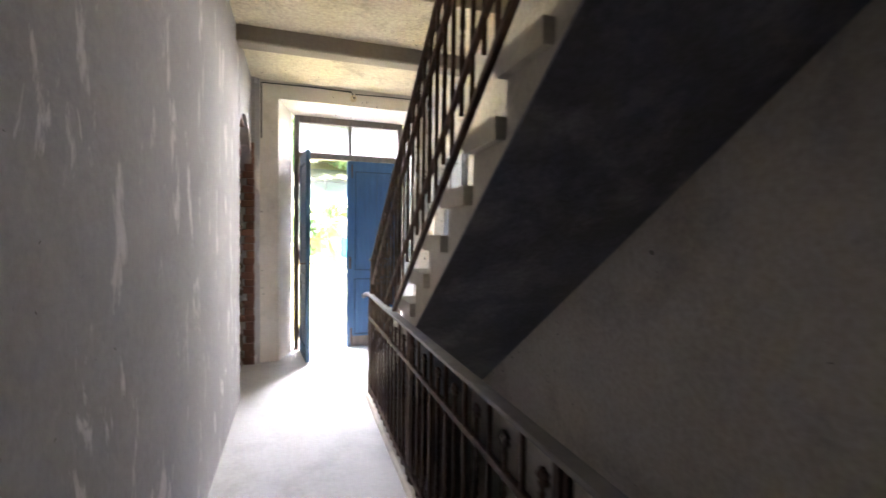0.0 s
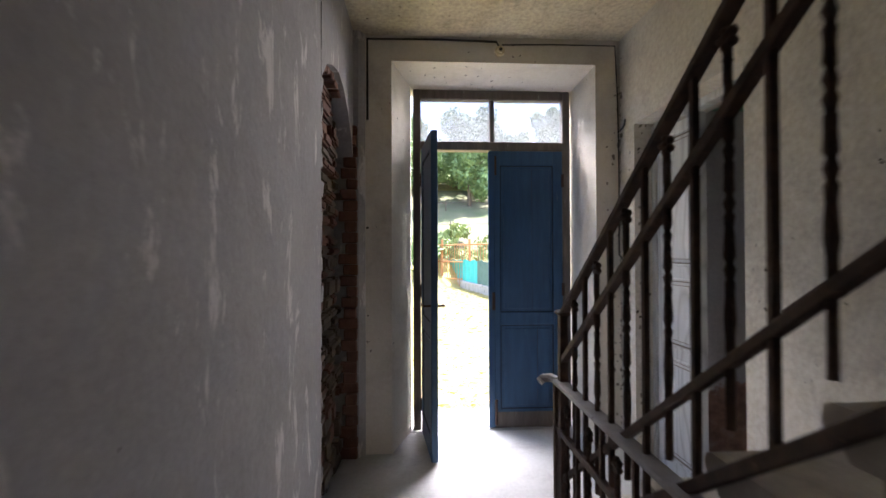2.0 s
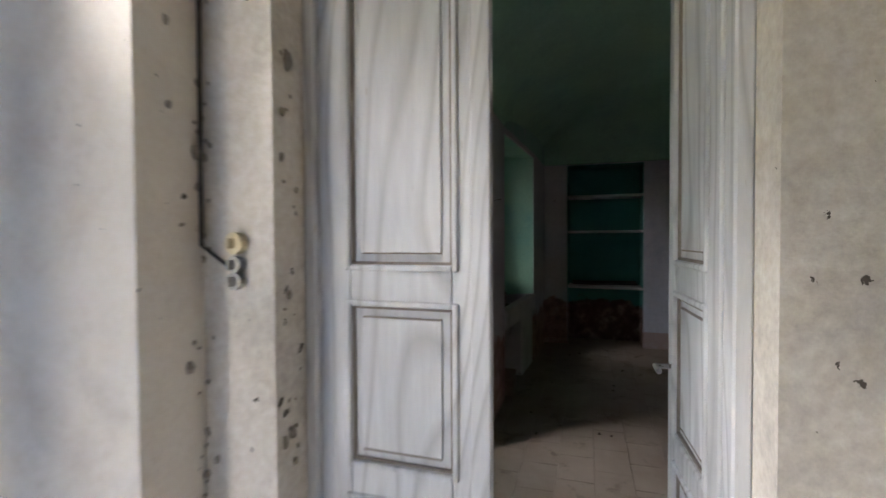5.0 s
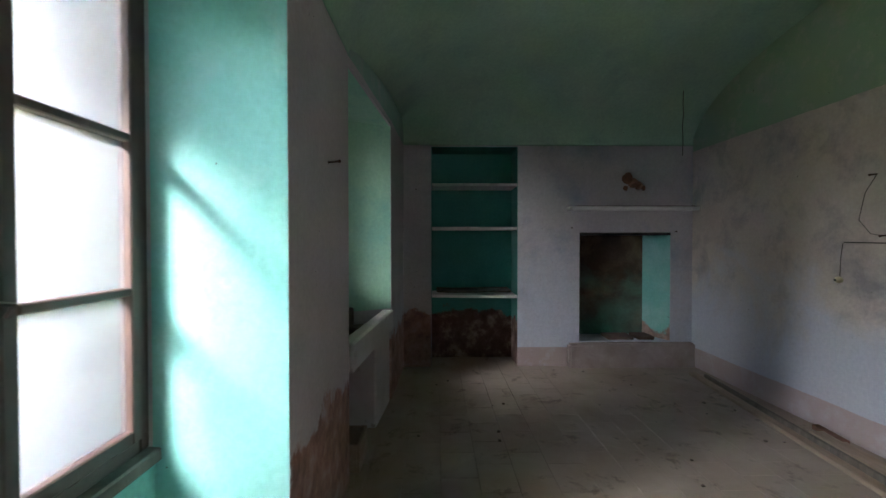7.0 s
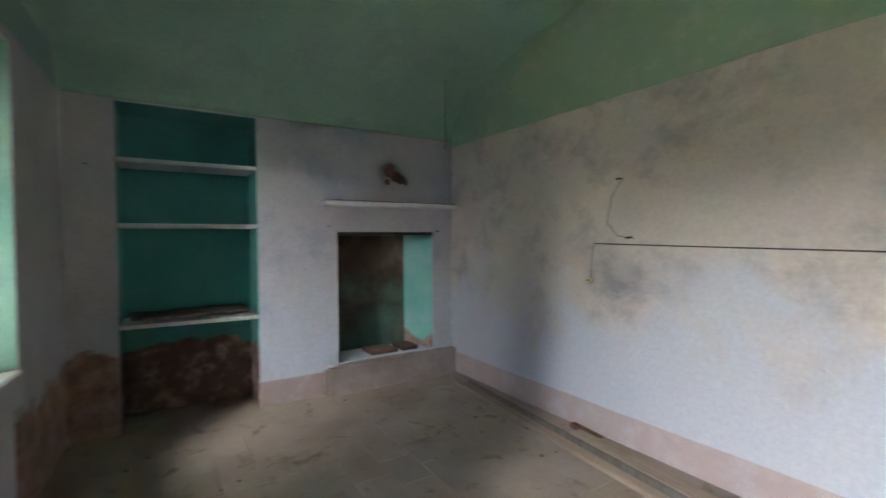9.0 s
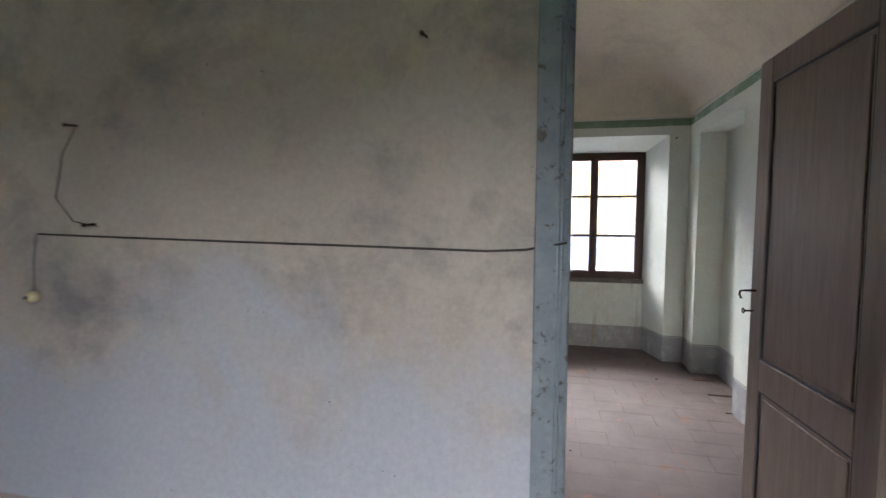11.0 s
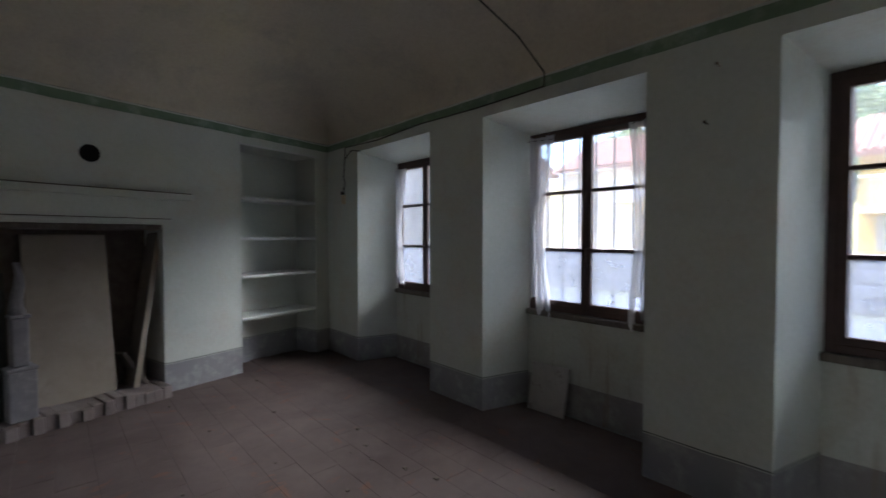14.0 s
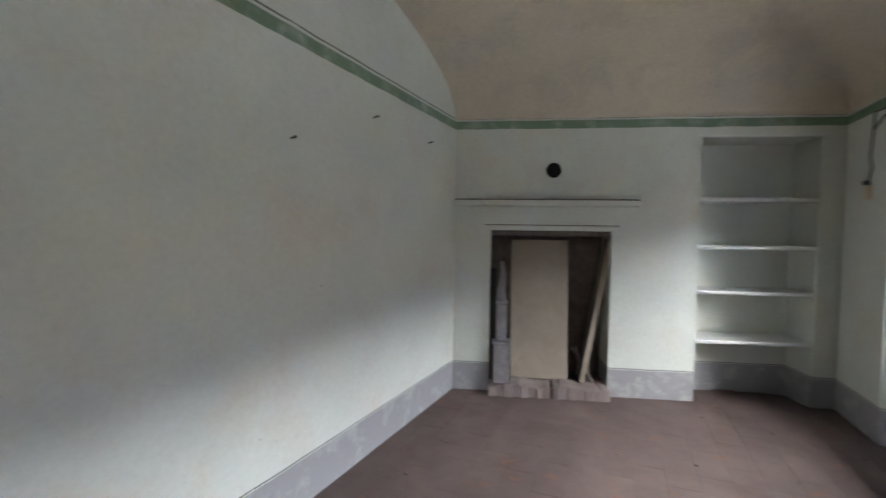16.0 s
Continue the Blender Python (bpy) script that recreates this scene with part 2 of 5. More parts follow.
M_WINWOOD = painted("brown_window_wood", (0.055, 0.03, 0.025), (0.09, 0.05, 0.04), (0.14, 0.11, 0.09), 9.0, 0.6, amount=0.1)
M_IRON = painted("rusty_iron", (0.045, 0.03, 0.025), (0.11, 0.06, 0.04), (0.20, 0.12, 0.08), 22.0, 0.75, 0.4, amount=0.1, relief=0.6)
M_RAIL = painted("grey_rail_paint", (0.24, 0.22, 0.21), (0.34, 0.31, 0.29), (0.14, 0.08, 0.06), 14.0, 0.6, amount=0.3)
M_BRICK = painted("old_brick", (0.12, 0.06, 0.042), (0.21, 0.105, 0.07), (0.26, 0.19, 0.15), 12.0, 0.95, amount=0.15, relief=0.8)
M_STONE = painted("rubble_stone", (0.10, 0.08, 0.062), (0.20, 0.145, 0.10), (0.17, 0.085, 0.055), 8.0, 0.95, amount=0.3, relief=0.9)
M_MORTAR = painted("rubble_mortar", (0.09, 0.072, 0.06), (0.17, 0.14, 0.115), None, 12.0, 0.95, local=False, relief=0.9)
M_SHELF = painted("white_shelf_paint", (0.62, 0.63, 0.62), (0.70, 0.71, 0.70), (0.40, 0.37, 0.33), 8.0, 0.7, amount=0.1)
M_SOOT = painted("sooty_brick", (0.05, 0.03, 0.025), (0.19, 0.12, 0.085), None, 2.2, 0.95, local=False)
M_SLAB = painted("beige_board", (0.32, 0.275, 0.215), (0.40, 0.345, 0.275), (0.33, 0.28, 0.22), 4.0, 0.9)
M_PLANK = painted("raw_plank", (0.26, 0.19, 0.14), (0.38, 0.30, 0.23), (0.36, 0.20, 0.12), 6.0, 0.85, grain=(0.6, 4, 4), amount=0.2)
M_FPBACK = plaster("sooty_teal_plaster", (0.05, 0.032, 0.025), (0.12, 0.08, 0.06), (0.19, 0.14, 0.095), lower=(0.62, (0.12, 0.25, 0.20)))
M_FINIAL = painted("dark_grey_stone", (0.20, 0.19, 0.20), (0.29, 0.275, 0.28), (0.36, 0.34, 0.33), 7.0, 0.9)
M_HEARTH = painted("dusty_mauve_hearth", (0.21, 0.17, 0.155), (0.31, 0.265, 0.25), (0.42, 0.38, 0.37), 4.0, 0.95, local=False, amount=0.1, relief=0.6)
M_SINK = painted("dirty_sink_wood", (0.07, 0.05, 0.04), (0.16, 0.12, 0.095), (0.25, 0.21, 0.17), 5.0, 0.85, local=False, grain=(0.6, 4, 4), amount=0.15, relief=0.5)
M_WHITEWASH = painted("dirty_whitewash", (0.46, 0.44, 0.42), (0.58, 0.56, 0.54), (0.28, 0.22, 0.19), 3.0, 0.95, local=False, amount=0.2, relief=0.5)
M_STONEGREY = painted("grey_cut_stone", (0.40, 0.38, 0.37), (0.52, 0.50, 0.48), (0.34, 0.30, 0.28), 7.0, 0.9)
M_CURTAIN, _nt, _b = mat("net_curtain", 0.9)
_b.inputs["Base Color"].default_value = (0.82, 0.82, 0.84, 1)
_b.inputs["Alpha"].default_value = 0.62
M_BLACK = painted("black_wire", (0.02, 0.02, 0.02), (0.05, 0.045, 0.04), None, 20.0, 0.6)
# near-black colour standing in for the unlit depth of a hole
M_VOID = painted("hole_darkness_black", (0.002, 0.002, 0.002), (0.004, 0.004, 0.004), None, 20.0, 1.0)
M_PORC = painted("yellowed_porcelain", (0.62, 0.52, 0.33), (0.72, 0.62, 0.43), None, 20.0, 0.35)
M_CHROME = painted("dull_nickel", (0.42, 0.41, 0.40), (0.55, 0.54, 0.53), (0.15, 0.12, 0.1), 30.0, 0.35, 0.9)
# grey pane tint dims the too bright outdoors behind the glass
M_GLASS = glass("dimming_window_glass", (0.56, 0.58, 0.61), 0.06)
M_FROST = glass("frosted_glass", (0.22, 0.25, 0.32), 0.13)
M_GRASS = painted("mown_grass", (0.20, 0.19, 0.055), (0.34, 0.28, 0.11), (0.10, 0.15, 0.035), 1.3, 0.95, local=False, amount=0.3, relief=0.9)
M_HILL = painted("hillside_grass", (0.07, 0.10, 0.035), (0.15, 0.13, 0.085), (0.19, 0.155, 0.13), 0.35, 0.95, local=False, amount=0.3)
M_LEAF = painted("leaf_green", (0.10, 0.17, 0.06), (0.17, 0.26, 0.10), (0.25, 0.33, 0.13), 1.2, 0.7, local=False, amount=0.3)
M_LEAFPALE = painted("pale_leaf_green", (0.14, 0.20, 0.06), (0.26, 0.30, 0.12), (0.36, 0.36, 0.22), 2.0, 0.7, local=False, amount=0.3)
M_BARK = painted("bark", (0.07, 0.055, 0.04), (0.13, 0.10, 0.075), None, 6.0, 0.95)
M_TEALNET = painted("teal_netting", (0.03, 0.33, 0.32), (0.05, 0.42, 0.40), None, 3.0, 0.8)
M_DARKNET = painted("dark_green_netting", (0.05, 0.10, 0.085), (0.08, 0.14, 0.12), None, 3.0, 0.85)
M_RUSTRAIL = painted("orange_rusted_fence", (0.34, 0.14, 0.05), (0.46, 0.22, 0.09), None, 8.0, 0.8)
M_KERB = painted("rough_concrete_wall", (0.28, 0.26, 0.23), (0.40, 0.37, 0.33), (0.16, 0.15, 0.12), 2.5, 0.95, local=False)
M_YELLOW = painted("yellow_render", (0.42, 0.28, 0.07), (0.50, 0.35, 0.11), None, 1.0, 0.9, local=False)
M_PINKR = painted("pale_pink_render", (0.60, 0.50, 0.45), (0.68, 0.58, 0.53), None, 1.0, 0.9, local=False)
M_ROOF = painted("clay_roof", (0.20, 0.085, 0.055), (0.31, 0.15, 0.10), None, 3.0, 0.9)
M_FACADE = painted("facade_render", (0.55, 0.50, 0.42), (0.66, 0.61, 0.52), None, 2.0, 0.9, local=False)
M_LOUVRE = painted("louvre_wood", (0.22, 0.14, 0.08), (0.33, 0.22, 0.13), None, 6.0, 0.7)
# lane out of view, made pale to reflect light onto the white room's ceiling
M_ROAD = painted("bounce_light_lane", (0.28, 0.26, 0.24), (0.38, 0.36, 0.33), None, 3.0, 0.9, local=False)
M_SHUTTER = painted("grey_roller_shutter", (0.25, 0.22, 0.20), (0.33, 0.30, 0.27), None, 3.0, 0.7)

# ---- mesh helpers ----
def box(bm, x0, x1, y0, y1, z0, z1):
    v = [bm.verts.new((x, y, z)) for x in (x0, x1) for y in (y0, y1) for z in (z0, z1)]
    for f in ((0, 1, 3, 2), (4, 6, 7, 5), (0, 4, 5, 1), (2, 3, 7, 6), (0, 2, 6, 4), (1, 5, 7, 3)):
        bm.faces.new([v[i] for i in f])
    return bm


def prism(bm, pts, a, b, axis="z"):
    """A polygon, swept along an axis from a to b."""
    def at(p, h):
        return {"z": (p[0], p[1], h), "x": (h, p[0], p[1]), "y": (p[0], h, p[1])}[axis]
    lo, hi = [bm.verts.new(at(p, a)) for p in pts], [bm.verts.new(at(p, b)) for p in pts]
    bm.faces.new(lo[::-1])
    bm.faces.new(hi)
    for i in range(len(pts)):
        j = (i + 1) % len(pts)
        bm.faces.new((lo[i], lo[j], hi[j], hi[i]))
    return bm


def rod(bm, p, q, r, seg=8, r2=None):
    p, q = Vector(p), Vector(q)
    m = Matrix.Translation((p + q) / 2) @ (q - p).to_track_quat("Z", "Y").to_matrix().to_4x4()
    bmesh.ops.create_cone(bm, cap_ends=True, segments=seg, radius1=r, radius2=r if r2 is None else r2, depth=(q - p).length, matrix=m)
    return bm


def tube(bm, pts, r, seg=6):
    """One continuous round tube through the points."""
    pts = [Vector(p) for p in pts]
    rings, side_ = [], None
    for i, p in enumerate(pts):
        d = (pts[min(i + 1, len(pts) - 1)] - pts[max(i - 1, 0)]).normalized()
        if side_ is None:
            side_ = d.orthogonal()
        side_ = (side_ - d * side_.dot(d)).normalized()
        other = d.cross(side_)
        rings.append([bm.verts.new(p + (side_ * math.cos(6.28319 * k / seg) + other * math.sin(6.28319 * k / seg)) * r) for k in range(seg)])
    for a, b in zip(rings, rings[1:]):
        for k in range(seg):
            bm.faces.new((a[k], a[(k + 1) % seg], b[(k + 1) % seg], b[k]))
    bm.faces.new(rings[0][::-1])
    bm.faces.new(rings[-1])
    return bm


def ball(bm, c, r, seg=8, squash=1.0):
    bmesh.ops.create_uvsphere(bm, u_segments=seg, v_segments=max(4, seg // 2 + 1), radius=r, matrix=Matrix.Translation(c) @ Matrix.Diagonal((1, 1, squash, 1)))
    return bm


def soft(bm, w=0.006, seg=1):
    bmesh.ops.bevel(bm, geom=list(bm.edges), offset=w, segments=seg, affect="EDGES", clamp_overlap=True)
    return bm


def rough_up(bm, amount, scale, cut=0):
    if cut:
        bmesh.ops.subdivide_edges(bm, edges=list(bm.edges), cuts=cut, use_grid_fill=True)
    for v in bm.verts:
        v.co += noise.noise_vector(v.co * scale) * amount
    return bm


def B():
    return bmesh.new()


def part(name, bm, material, parent=None, label="", smooth=False):
    bmesh.ops.recalc_face_normals(bm, faces=list(bm.faces))
    me = bpy.data.meshes.new(name)
    bm.to_mesh(me)
    bm.free()
    me.materials.append(material)
    if smooth:
        me.shade_smooth()
    ob = new(name, me)
    if parent is not None:
        ob.parent = parent
    if label:
        ob["label"] = label
    return ob


def thing(name, label, category, group="", kind="", at=(0, 0, 0), turn=0.0):
    ob = new(name)
    ob.empty_display_size = 0.1
    ob.matrix_basis = pose(*at, 0, 0, turn)
    return tagged(ob, label, category, group, kind)


def skew(ob):
    """Turns a top-level object with the askew east wall of the white room."""
    ob.matrix_basis = EAST @ ob.matrix_basis
    return ob


def setting(name, bm, material, label, category="wall"):
    return tagged(part(name, bm, material), label, category, "", "structure")


# ---- plan ----
HX0, HX1 = 0.63, 2.505        # hall
HY0, HY1 = 1.2, 7.66
HZ = 2.89
GX0, GX1 = 2.84, 7.67         # green room
GY0, GY1 = 4.234, 7.42
WX0, WX1 = 2.55, 8.05         # white room
WY0, WY1 = 0.853, 4.10
EAST = Matrix.Translation((8.07, 1.93, 0)) @ Matrix.Rotation(radians(14.9), 4, "Z") @ Matrix.Translation((-8.05, -1.93, 0))  # the askew east wall of the white room
OUT_N, OUT_S, OUT_E = 8.25, 0.28, 8.6
TOP = 3.3

# ---- floors ----
bm = B()
box(bm, -0.3, 1.69, HY0 - 0.2, OUT_N, -0.2, 0)
box(bm, 1.69, 2.84, 6.28, OUT_N, -0.2, 0)
box(bm, 1.69, 2.19, HY0 - 0.2, 2.3, -0.2, 0)
setting("floor_hall", bm, M_HFLOOR, "pale dusty cement floor of the hall", "floor")
floor_green = setting("floor_green_room", box(B(), 2.84, OUT_E, 4.17, OUT_N, -0.2, -0.012), M_JOINT, "worn beige tile floor of the green room", "floor")
floor_white = setting("floor_white_room", box(B(), WX0 - 0.35, OUT_E, OUT_S, 4.17, -0.2, -0.012), M_JOINT, "dusty pinkish terracotta tile floor", "floor")

# ---- hall walls ----
AY0, AY1 = 6.58, 7.60        # walled-up archway in the left wall
bm = B()
prism(bm, [(-0.3, HY0 - 0.2), (HX0 - 0.04, HY0 - 0.2), (HX0, 5.0), (HX0, AY0), (HX0 - 0.06, AY0 + 0.02), (-0.3, AY0 + 0.02)], -0.2, TOP)
prism(bm, [(AY0 + 0.02, 2.18), (6.72, 2.29), (6.88, 2.35), (7.05, 2.38), (7.22, 2.35), (7.4, 2.25), (7.53, 2.12), (AY1, 1.98), (AY1, TOP), (AY0 + 0.02, TOP)], -0.3, HX0, "x")
prism(bm, [(-0.3, AY1), (HX0 + 0.035, AY1), (HX0 + 0.075, AY1 + 0.05), (HX0 + 0.075, OUT_N), (-0.3, OUT_N)], -0.2, TOP)
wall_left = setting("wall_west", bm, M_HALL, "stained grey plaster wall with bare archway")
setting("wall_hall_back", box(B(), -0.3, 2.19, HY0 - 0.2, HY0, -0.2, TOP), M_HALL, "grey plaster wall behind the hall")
# end wall with the splayed reveal of the entrance
RX0, RX1, RZ = 0.885, 2.33, 2.714
FX0, FX1, FY, FZ = 1.03, 2.275, 8.04, 2.66
bm = B()
prism(bm, [(HX0 + 0.07, HY1), (RX0, HY1), (FX0 - 0.02, FY), (FX0 - 0.02, OUT_N), (HX0 + 0.07, OUT_N)], -0.2, TOP)
prism(bm, [(RX1, HY1), (2.84, HY1), (2.84, OUT_N), (FX1 + 0.02, OUT_N), (FX1 + 0.02, FY)], -0.2, TOP)
prism(bm, [(HY1, RZ), (FY, FZ + 0.01), (OUT_N, FZ + 0.01), (OUT_N, TOP), (HY1, TOP)], FX0 - 0.16, FX1 + 0.07, "x")
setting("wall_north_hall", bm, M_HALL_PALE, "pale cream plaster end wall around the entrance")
# right wall of hall, with the double door to the green room
DY0, DY1, DZ = 6.45, 7.45, 2.235
bm = B()
box(bm, HX1, GX0, DY1, HY1, -0.2, TOP)
box(bm, HX1, GX0, DY0, DY1, DZ, TOP)
box(bm, HX1, GX0, 4.17, DY0, -2.6, TOP)
box(bm, HX1, WX0, 2.3, 4.17, -2.6, TOP)
setting("wall_stairs", bm, M_STAIRWALL, "cream and grey spotted plaster wall beside the stairs")
# ceiling of the hall, open above the stairs, and its beam
bm = B()
box(bm, HX0, 1.72, HY0, HY1, HZ, HZ + 0.2); box(bm, 1.72, HX1, 5.62, HY1, HZ, HZ + 0.2)
setting("ceiling_hall", bm, M_CONC, "bare mottled concrete ceiling", "ceiling")
setting("ceiling_stairwell", box(B(), 1.6, WX0, HY0, 5.8, 3.9, 4.1), M_CONC, "bare concrete ceiling above the stairwell", "ceiling")
bm = B()
box(bm, 1.6, 1.72, HY0, 5.8, HZ + 0.2, 3.9); box(bm, 1.72, HX1, 5.62, 5.8, HZ + 0.2, 3.9); box(bm, 1.72, HX1, HY0 - 0.1, HY0, TOP, 3.9); box(bm, HX1, WX0 + 0.1, HY0, 5.8, TOP, 3.9)
setting("wall_stairwell_upper", bm, M_HALL, "grey plaster upper walls of the stairwell")
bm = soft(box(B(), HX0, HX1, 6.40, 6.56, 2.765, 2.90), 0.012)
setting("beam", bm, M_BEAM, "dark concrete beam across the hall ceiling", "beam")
# stairwell to the cellar
bm = B()
box(bm, 1.60, 1.69, 2.3, 6.28, -2.6, -0.2); box(bm, 1.69, 2.505, 6.28, 6.4, -2.6, -0.2); box(bm, 1.69, 2.505, 2.2, 2.3, -2.6, -0.2); box(bm, 1.6, 2.6, 2.2, 6.4, -2.7, -2.6)
setting("wall_cellar_stairwell", bm, M_STONEGREY, "grey plastered walls of the cellar stairwell")

# ---- shared vault over the two rooms, cut by a thin partition ----
def vault_z(x, y, spring, apex, x0=0.0, x1=0.0, ylow=None, yhigh=None):
    dx = min(x - x0, x1 - x) / 2.35
    dy = 1.0 if ylow is None else (y - ylow) / 2.2
    dy = min(dy, 1.0 if yhigh is None else (yhigh - y) / 2.2)
    d = min(1.0, max(0.0, min(dx, dy)))
    return spring + (apex - spring) * math.sqrt(1 - (1 - d) ** 2)


def make_vault(name, x0, x1, y0, y1, ylow, yhigh, spring, apex, material, label, lean=0.0):
    bm, n, k = B(), 60, 44
    bend = lambda s: 0.5 - 0.5 * math.cos(math.pi * s)
    edge = lambda y: x1 - lean * (y - 1.93)
    ys = [y0 + (y1 - y0) * bend(j / (k - 1)) for j in range(k)]
    grid = []
    for i in range(n):
        grid.append([])
        for y in ys:
            x = x0 + (edge(y) - x0) * bend(i / (n - 1))
            grid[-1].append(bm.verts.new((x, y, vault_z(x, y, spring, apex, x0, edge(y), ylow, yhigh))))
    for i in range(n - 1):
        for j in range(k - 1):
            bm.faces.new((grid[i][j], grid[i + 1][j], grid[i + 1][j + 1], grid[i][j + 1]))
    ob = part(name, bm, material, smooth=True)
    mod = ob.modifiers.new("thickness", "SOLIDIFY")
    mod.thickness, mod.offset = 0.08, 1.0
    return tagged(ob, label, "ceiling", "", "structure")


make_vault("ceiling_green_room", GX0, GX1, GY0, GY1, None, GY1, 2.33, 3.02, M_VAULTG, "green distempered plaster vault with dark stains")
make_vault("ceiling_white_room", WX0, WX1, WY0, WY1, WY0, None, 2.41, 3.06, M_VAULTW, "beige plaster vault with smooth coves", 0.267)

# ---- partition with the inner doorway; its white face runs slightly askew ----
WD, WE = 4.12, 3.89
PX0, PX1, PZ = 2.93, 3.885, 2.10
bm = B()
box(bm, PX1, OUT_E, 4.17, GY0, -0.2, TOP); box(bm, GX0, PX0, 4.17, GY0, -0.2, TOP); box(bm, PX0, PX1, 4.17, GY0, PZ, TOP)
setting("wall_partition_green", bm, M_GPART, "stained lilac and beige partition wall with green top")
bm = B()
prism(bm, [(PX1, 4.17), (PX1, WD), (WX1, WE), (OUT_E, WE), (OUT_E, 4.17)], -0.2, TOP)
box(bm, WX0, PX0, WD, 4.17, -0.2, TOP); box(bm, PX0, PX1, WD, 4.17, PZ, TOP)
setting("wall_partition_white", bm, M_WWALL, "pale green plaster partition wall with painted stripe")

# ---- green room walls ----
NY0, NY1, NZ = 6.087, 6.995, 2.31     # shelf niche
KY0, KY1, KZ0, KZ1 = 4.463, 5.434, 0.26, 1.413  # fireplace
bm = B()
for y0, y1, z0, z1 in ((NY1, OUT_N, -0.2, TOP), (NY0, NY1, NZ, TOP), (KY1, NY0, -0.2, TOP), (KY0, KY1, KZ1, TOP), (KY0, KY1, -0.2, KZ0), (GY0, KY0, -0.2, TOP)):
    box(bm, GX1, GX1 + 0.4, y0, y1, z0, z1)
box(bm, GX1 + 0.4, OUT_E, GY0, OUT_N, -0.2, TOP)
setting("wall_east_green", bm, M_GWALL, "lilac distempered wall with niche and fireplace")
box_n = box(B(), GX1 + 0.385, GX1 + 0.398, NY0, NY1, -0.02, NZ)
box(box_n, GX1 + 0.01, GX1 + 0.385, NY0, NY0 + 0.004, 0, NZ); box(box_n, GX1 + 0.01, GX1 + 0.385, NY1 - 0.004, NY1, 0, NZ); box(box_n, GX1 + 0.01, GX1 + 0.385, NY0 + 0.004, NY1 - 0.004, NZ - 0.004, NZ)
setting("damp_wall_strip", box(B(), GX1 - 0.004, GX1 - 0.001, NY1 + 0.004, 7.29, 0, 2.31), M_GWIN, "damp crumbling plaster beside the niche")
setting("niche_lining", box_n, M_NICHE, "teal distemper niche lining with the recess shade in its colour", "niche")
bm = prism(B(), [(GX1 + 0.012, KY0), (GX1 + 0.012, KY0 + 0.004), (GX1 + 0.384, KY0 + 0.125), (GX1 + 0.384, KY0)], KZ0, KZ1)
setting("fireplace_cheek", bm, M_TEAL, "turquoise side of the fireplace", "fireplace")
bm = box(B(), GX1 + 0.385, GX1 + 0.398, KY0, KY1, KZ0, KZ1)
box(bm, GX1 + 0.02, GX1 + 0.385, KY1 - 0.004, KY1, KZ0, KZ1)
setting("fireplace_back", bm, M_FPBACK, "sooty brown fireplace back with turquoise remains", "fireplace")
# window wall of the green room: reveal 1 and reveal 2, splayed
def window_wall(name, face, outer, depth, spans, x0, x1, zs, material, label, sign):
    """spans: (room-side x0, x1), frame (x0, x1), sill, head, per window. sign: +1 where outside lies towards +y."""
    bm, at = B(), x0
    for (a, b), (fa, fb), sill, head in spans:
        prism(bm, [(at, face), (a, face), (fa, face + sign * depth), (fa, outer), (at, outer)], -0.2, TOP)
        prism(bm, [(face, head + 0.09), (face + sign * depth, head), (outer, head), (outer, TOP), (face, TOP)], min(a, fa) - 0.0, max(b, fb) + 0.0, "x")
        box(bm, fa, fb, *sorted((face + sign * depth, outer)), -0.2, sill)
        prism(bm, [(b, face), (b + 0.001, face), (b + 0.001, outer), (fb, outer), (fb, face + sign * depth)], -0.2, TOP)
        at = b + 0.001
    box(bm, at, x1, *sorted((face, outer)), -0.2, TOP)
    return setting(name, bm, material, label)


GW = (((3.30, 4.425), (3.42, 4.395), 0.62, 2.12), ((5.41, 6.70), (5.55, 6.50), 0.95, 2.2))
window_wall("wall_north_green", GY1, OUT_N, 0.42, GW[:1], GX0, 5.0, (0, 0), M_GWIN, "damp lilac window wall with crumbling plaster foot", 1)
# the wall runs askew past the second recess
IN2 = 7.66
bm = B()
prism(bm, [(5.0, GY1), (5.41, GY1), (5.55, IN2), (5.55, OUT_N), (5.0, OUT_N)], -0.2, TOP)
prism(bm, [(6.70, 7.32), (GX1, 7.285), (GX1, OUT_N), (6.50, OUT_N), (6.50, IN2)], -0.2, TOP)
prism(bm, [(5.41, GY1), (6.70, 7.32), (6.50, IN2), (5.55, IN2)], 2.27, TOP)
box(bm, 5.55, 6.50, IN2, OUT_N, 2.2, TOP); box(bm, 5.55, 6.50, IN2, OUT_N, -0.2, 0.95)
setting("wall_north_green_end", bm, M_GWIN, "damp lilac wall round the sink recess")
bm, e = B(), 0.004
(a, b), (fa, fb), sill, head = GW[0]
for (p, q) in (((a, GY1 + 0.002), (fa, GY1 + 0.42)), ((b, GY1 + 0.002), (fb, GY1 + 0.42))):
    d = e if p[0] < (a + b) / 2 else -e
    prism(bm, [p, (p[0] + d, p[1]), (q[0] + d, q[1]), q], 0.0, head + 0.08)
prism(bm, [(GY1 + 0.002, head + 0.088), (GY1 + 0.42, head - 0.002), (GY1 + 0.42, head - 0.006), (GY1 + 0.002, head + 0.084)], a + 0.02, b - 0.02, "x")
box(bm, fa, fb, GY1 + 0.414, GY1 + 0.418, 0.0, sill)
setting("window_reveal", bm, M_TEAL, "turquoise distempered window reveal", "reveal")
bm = B()
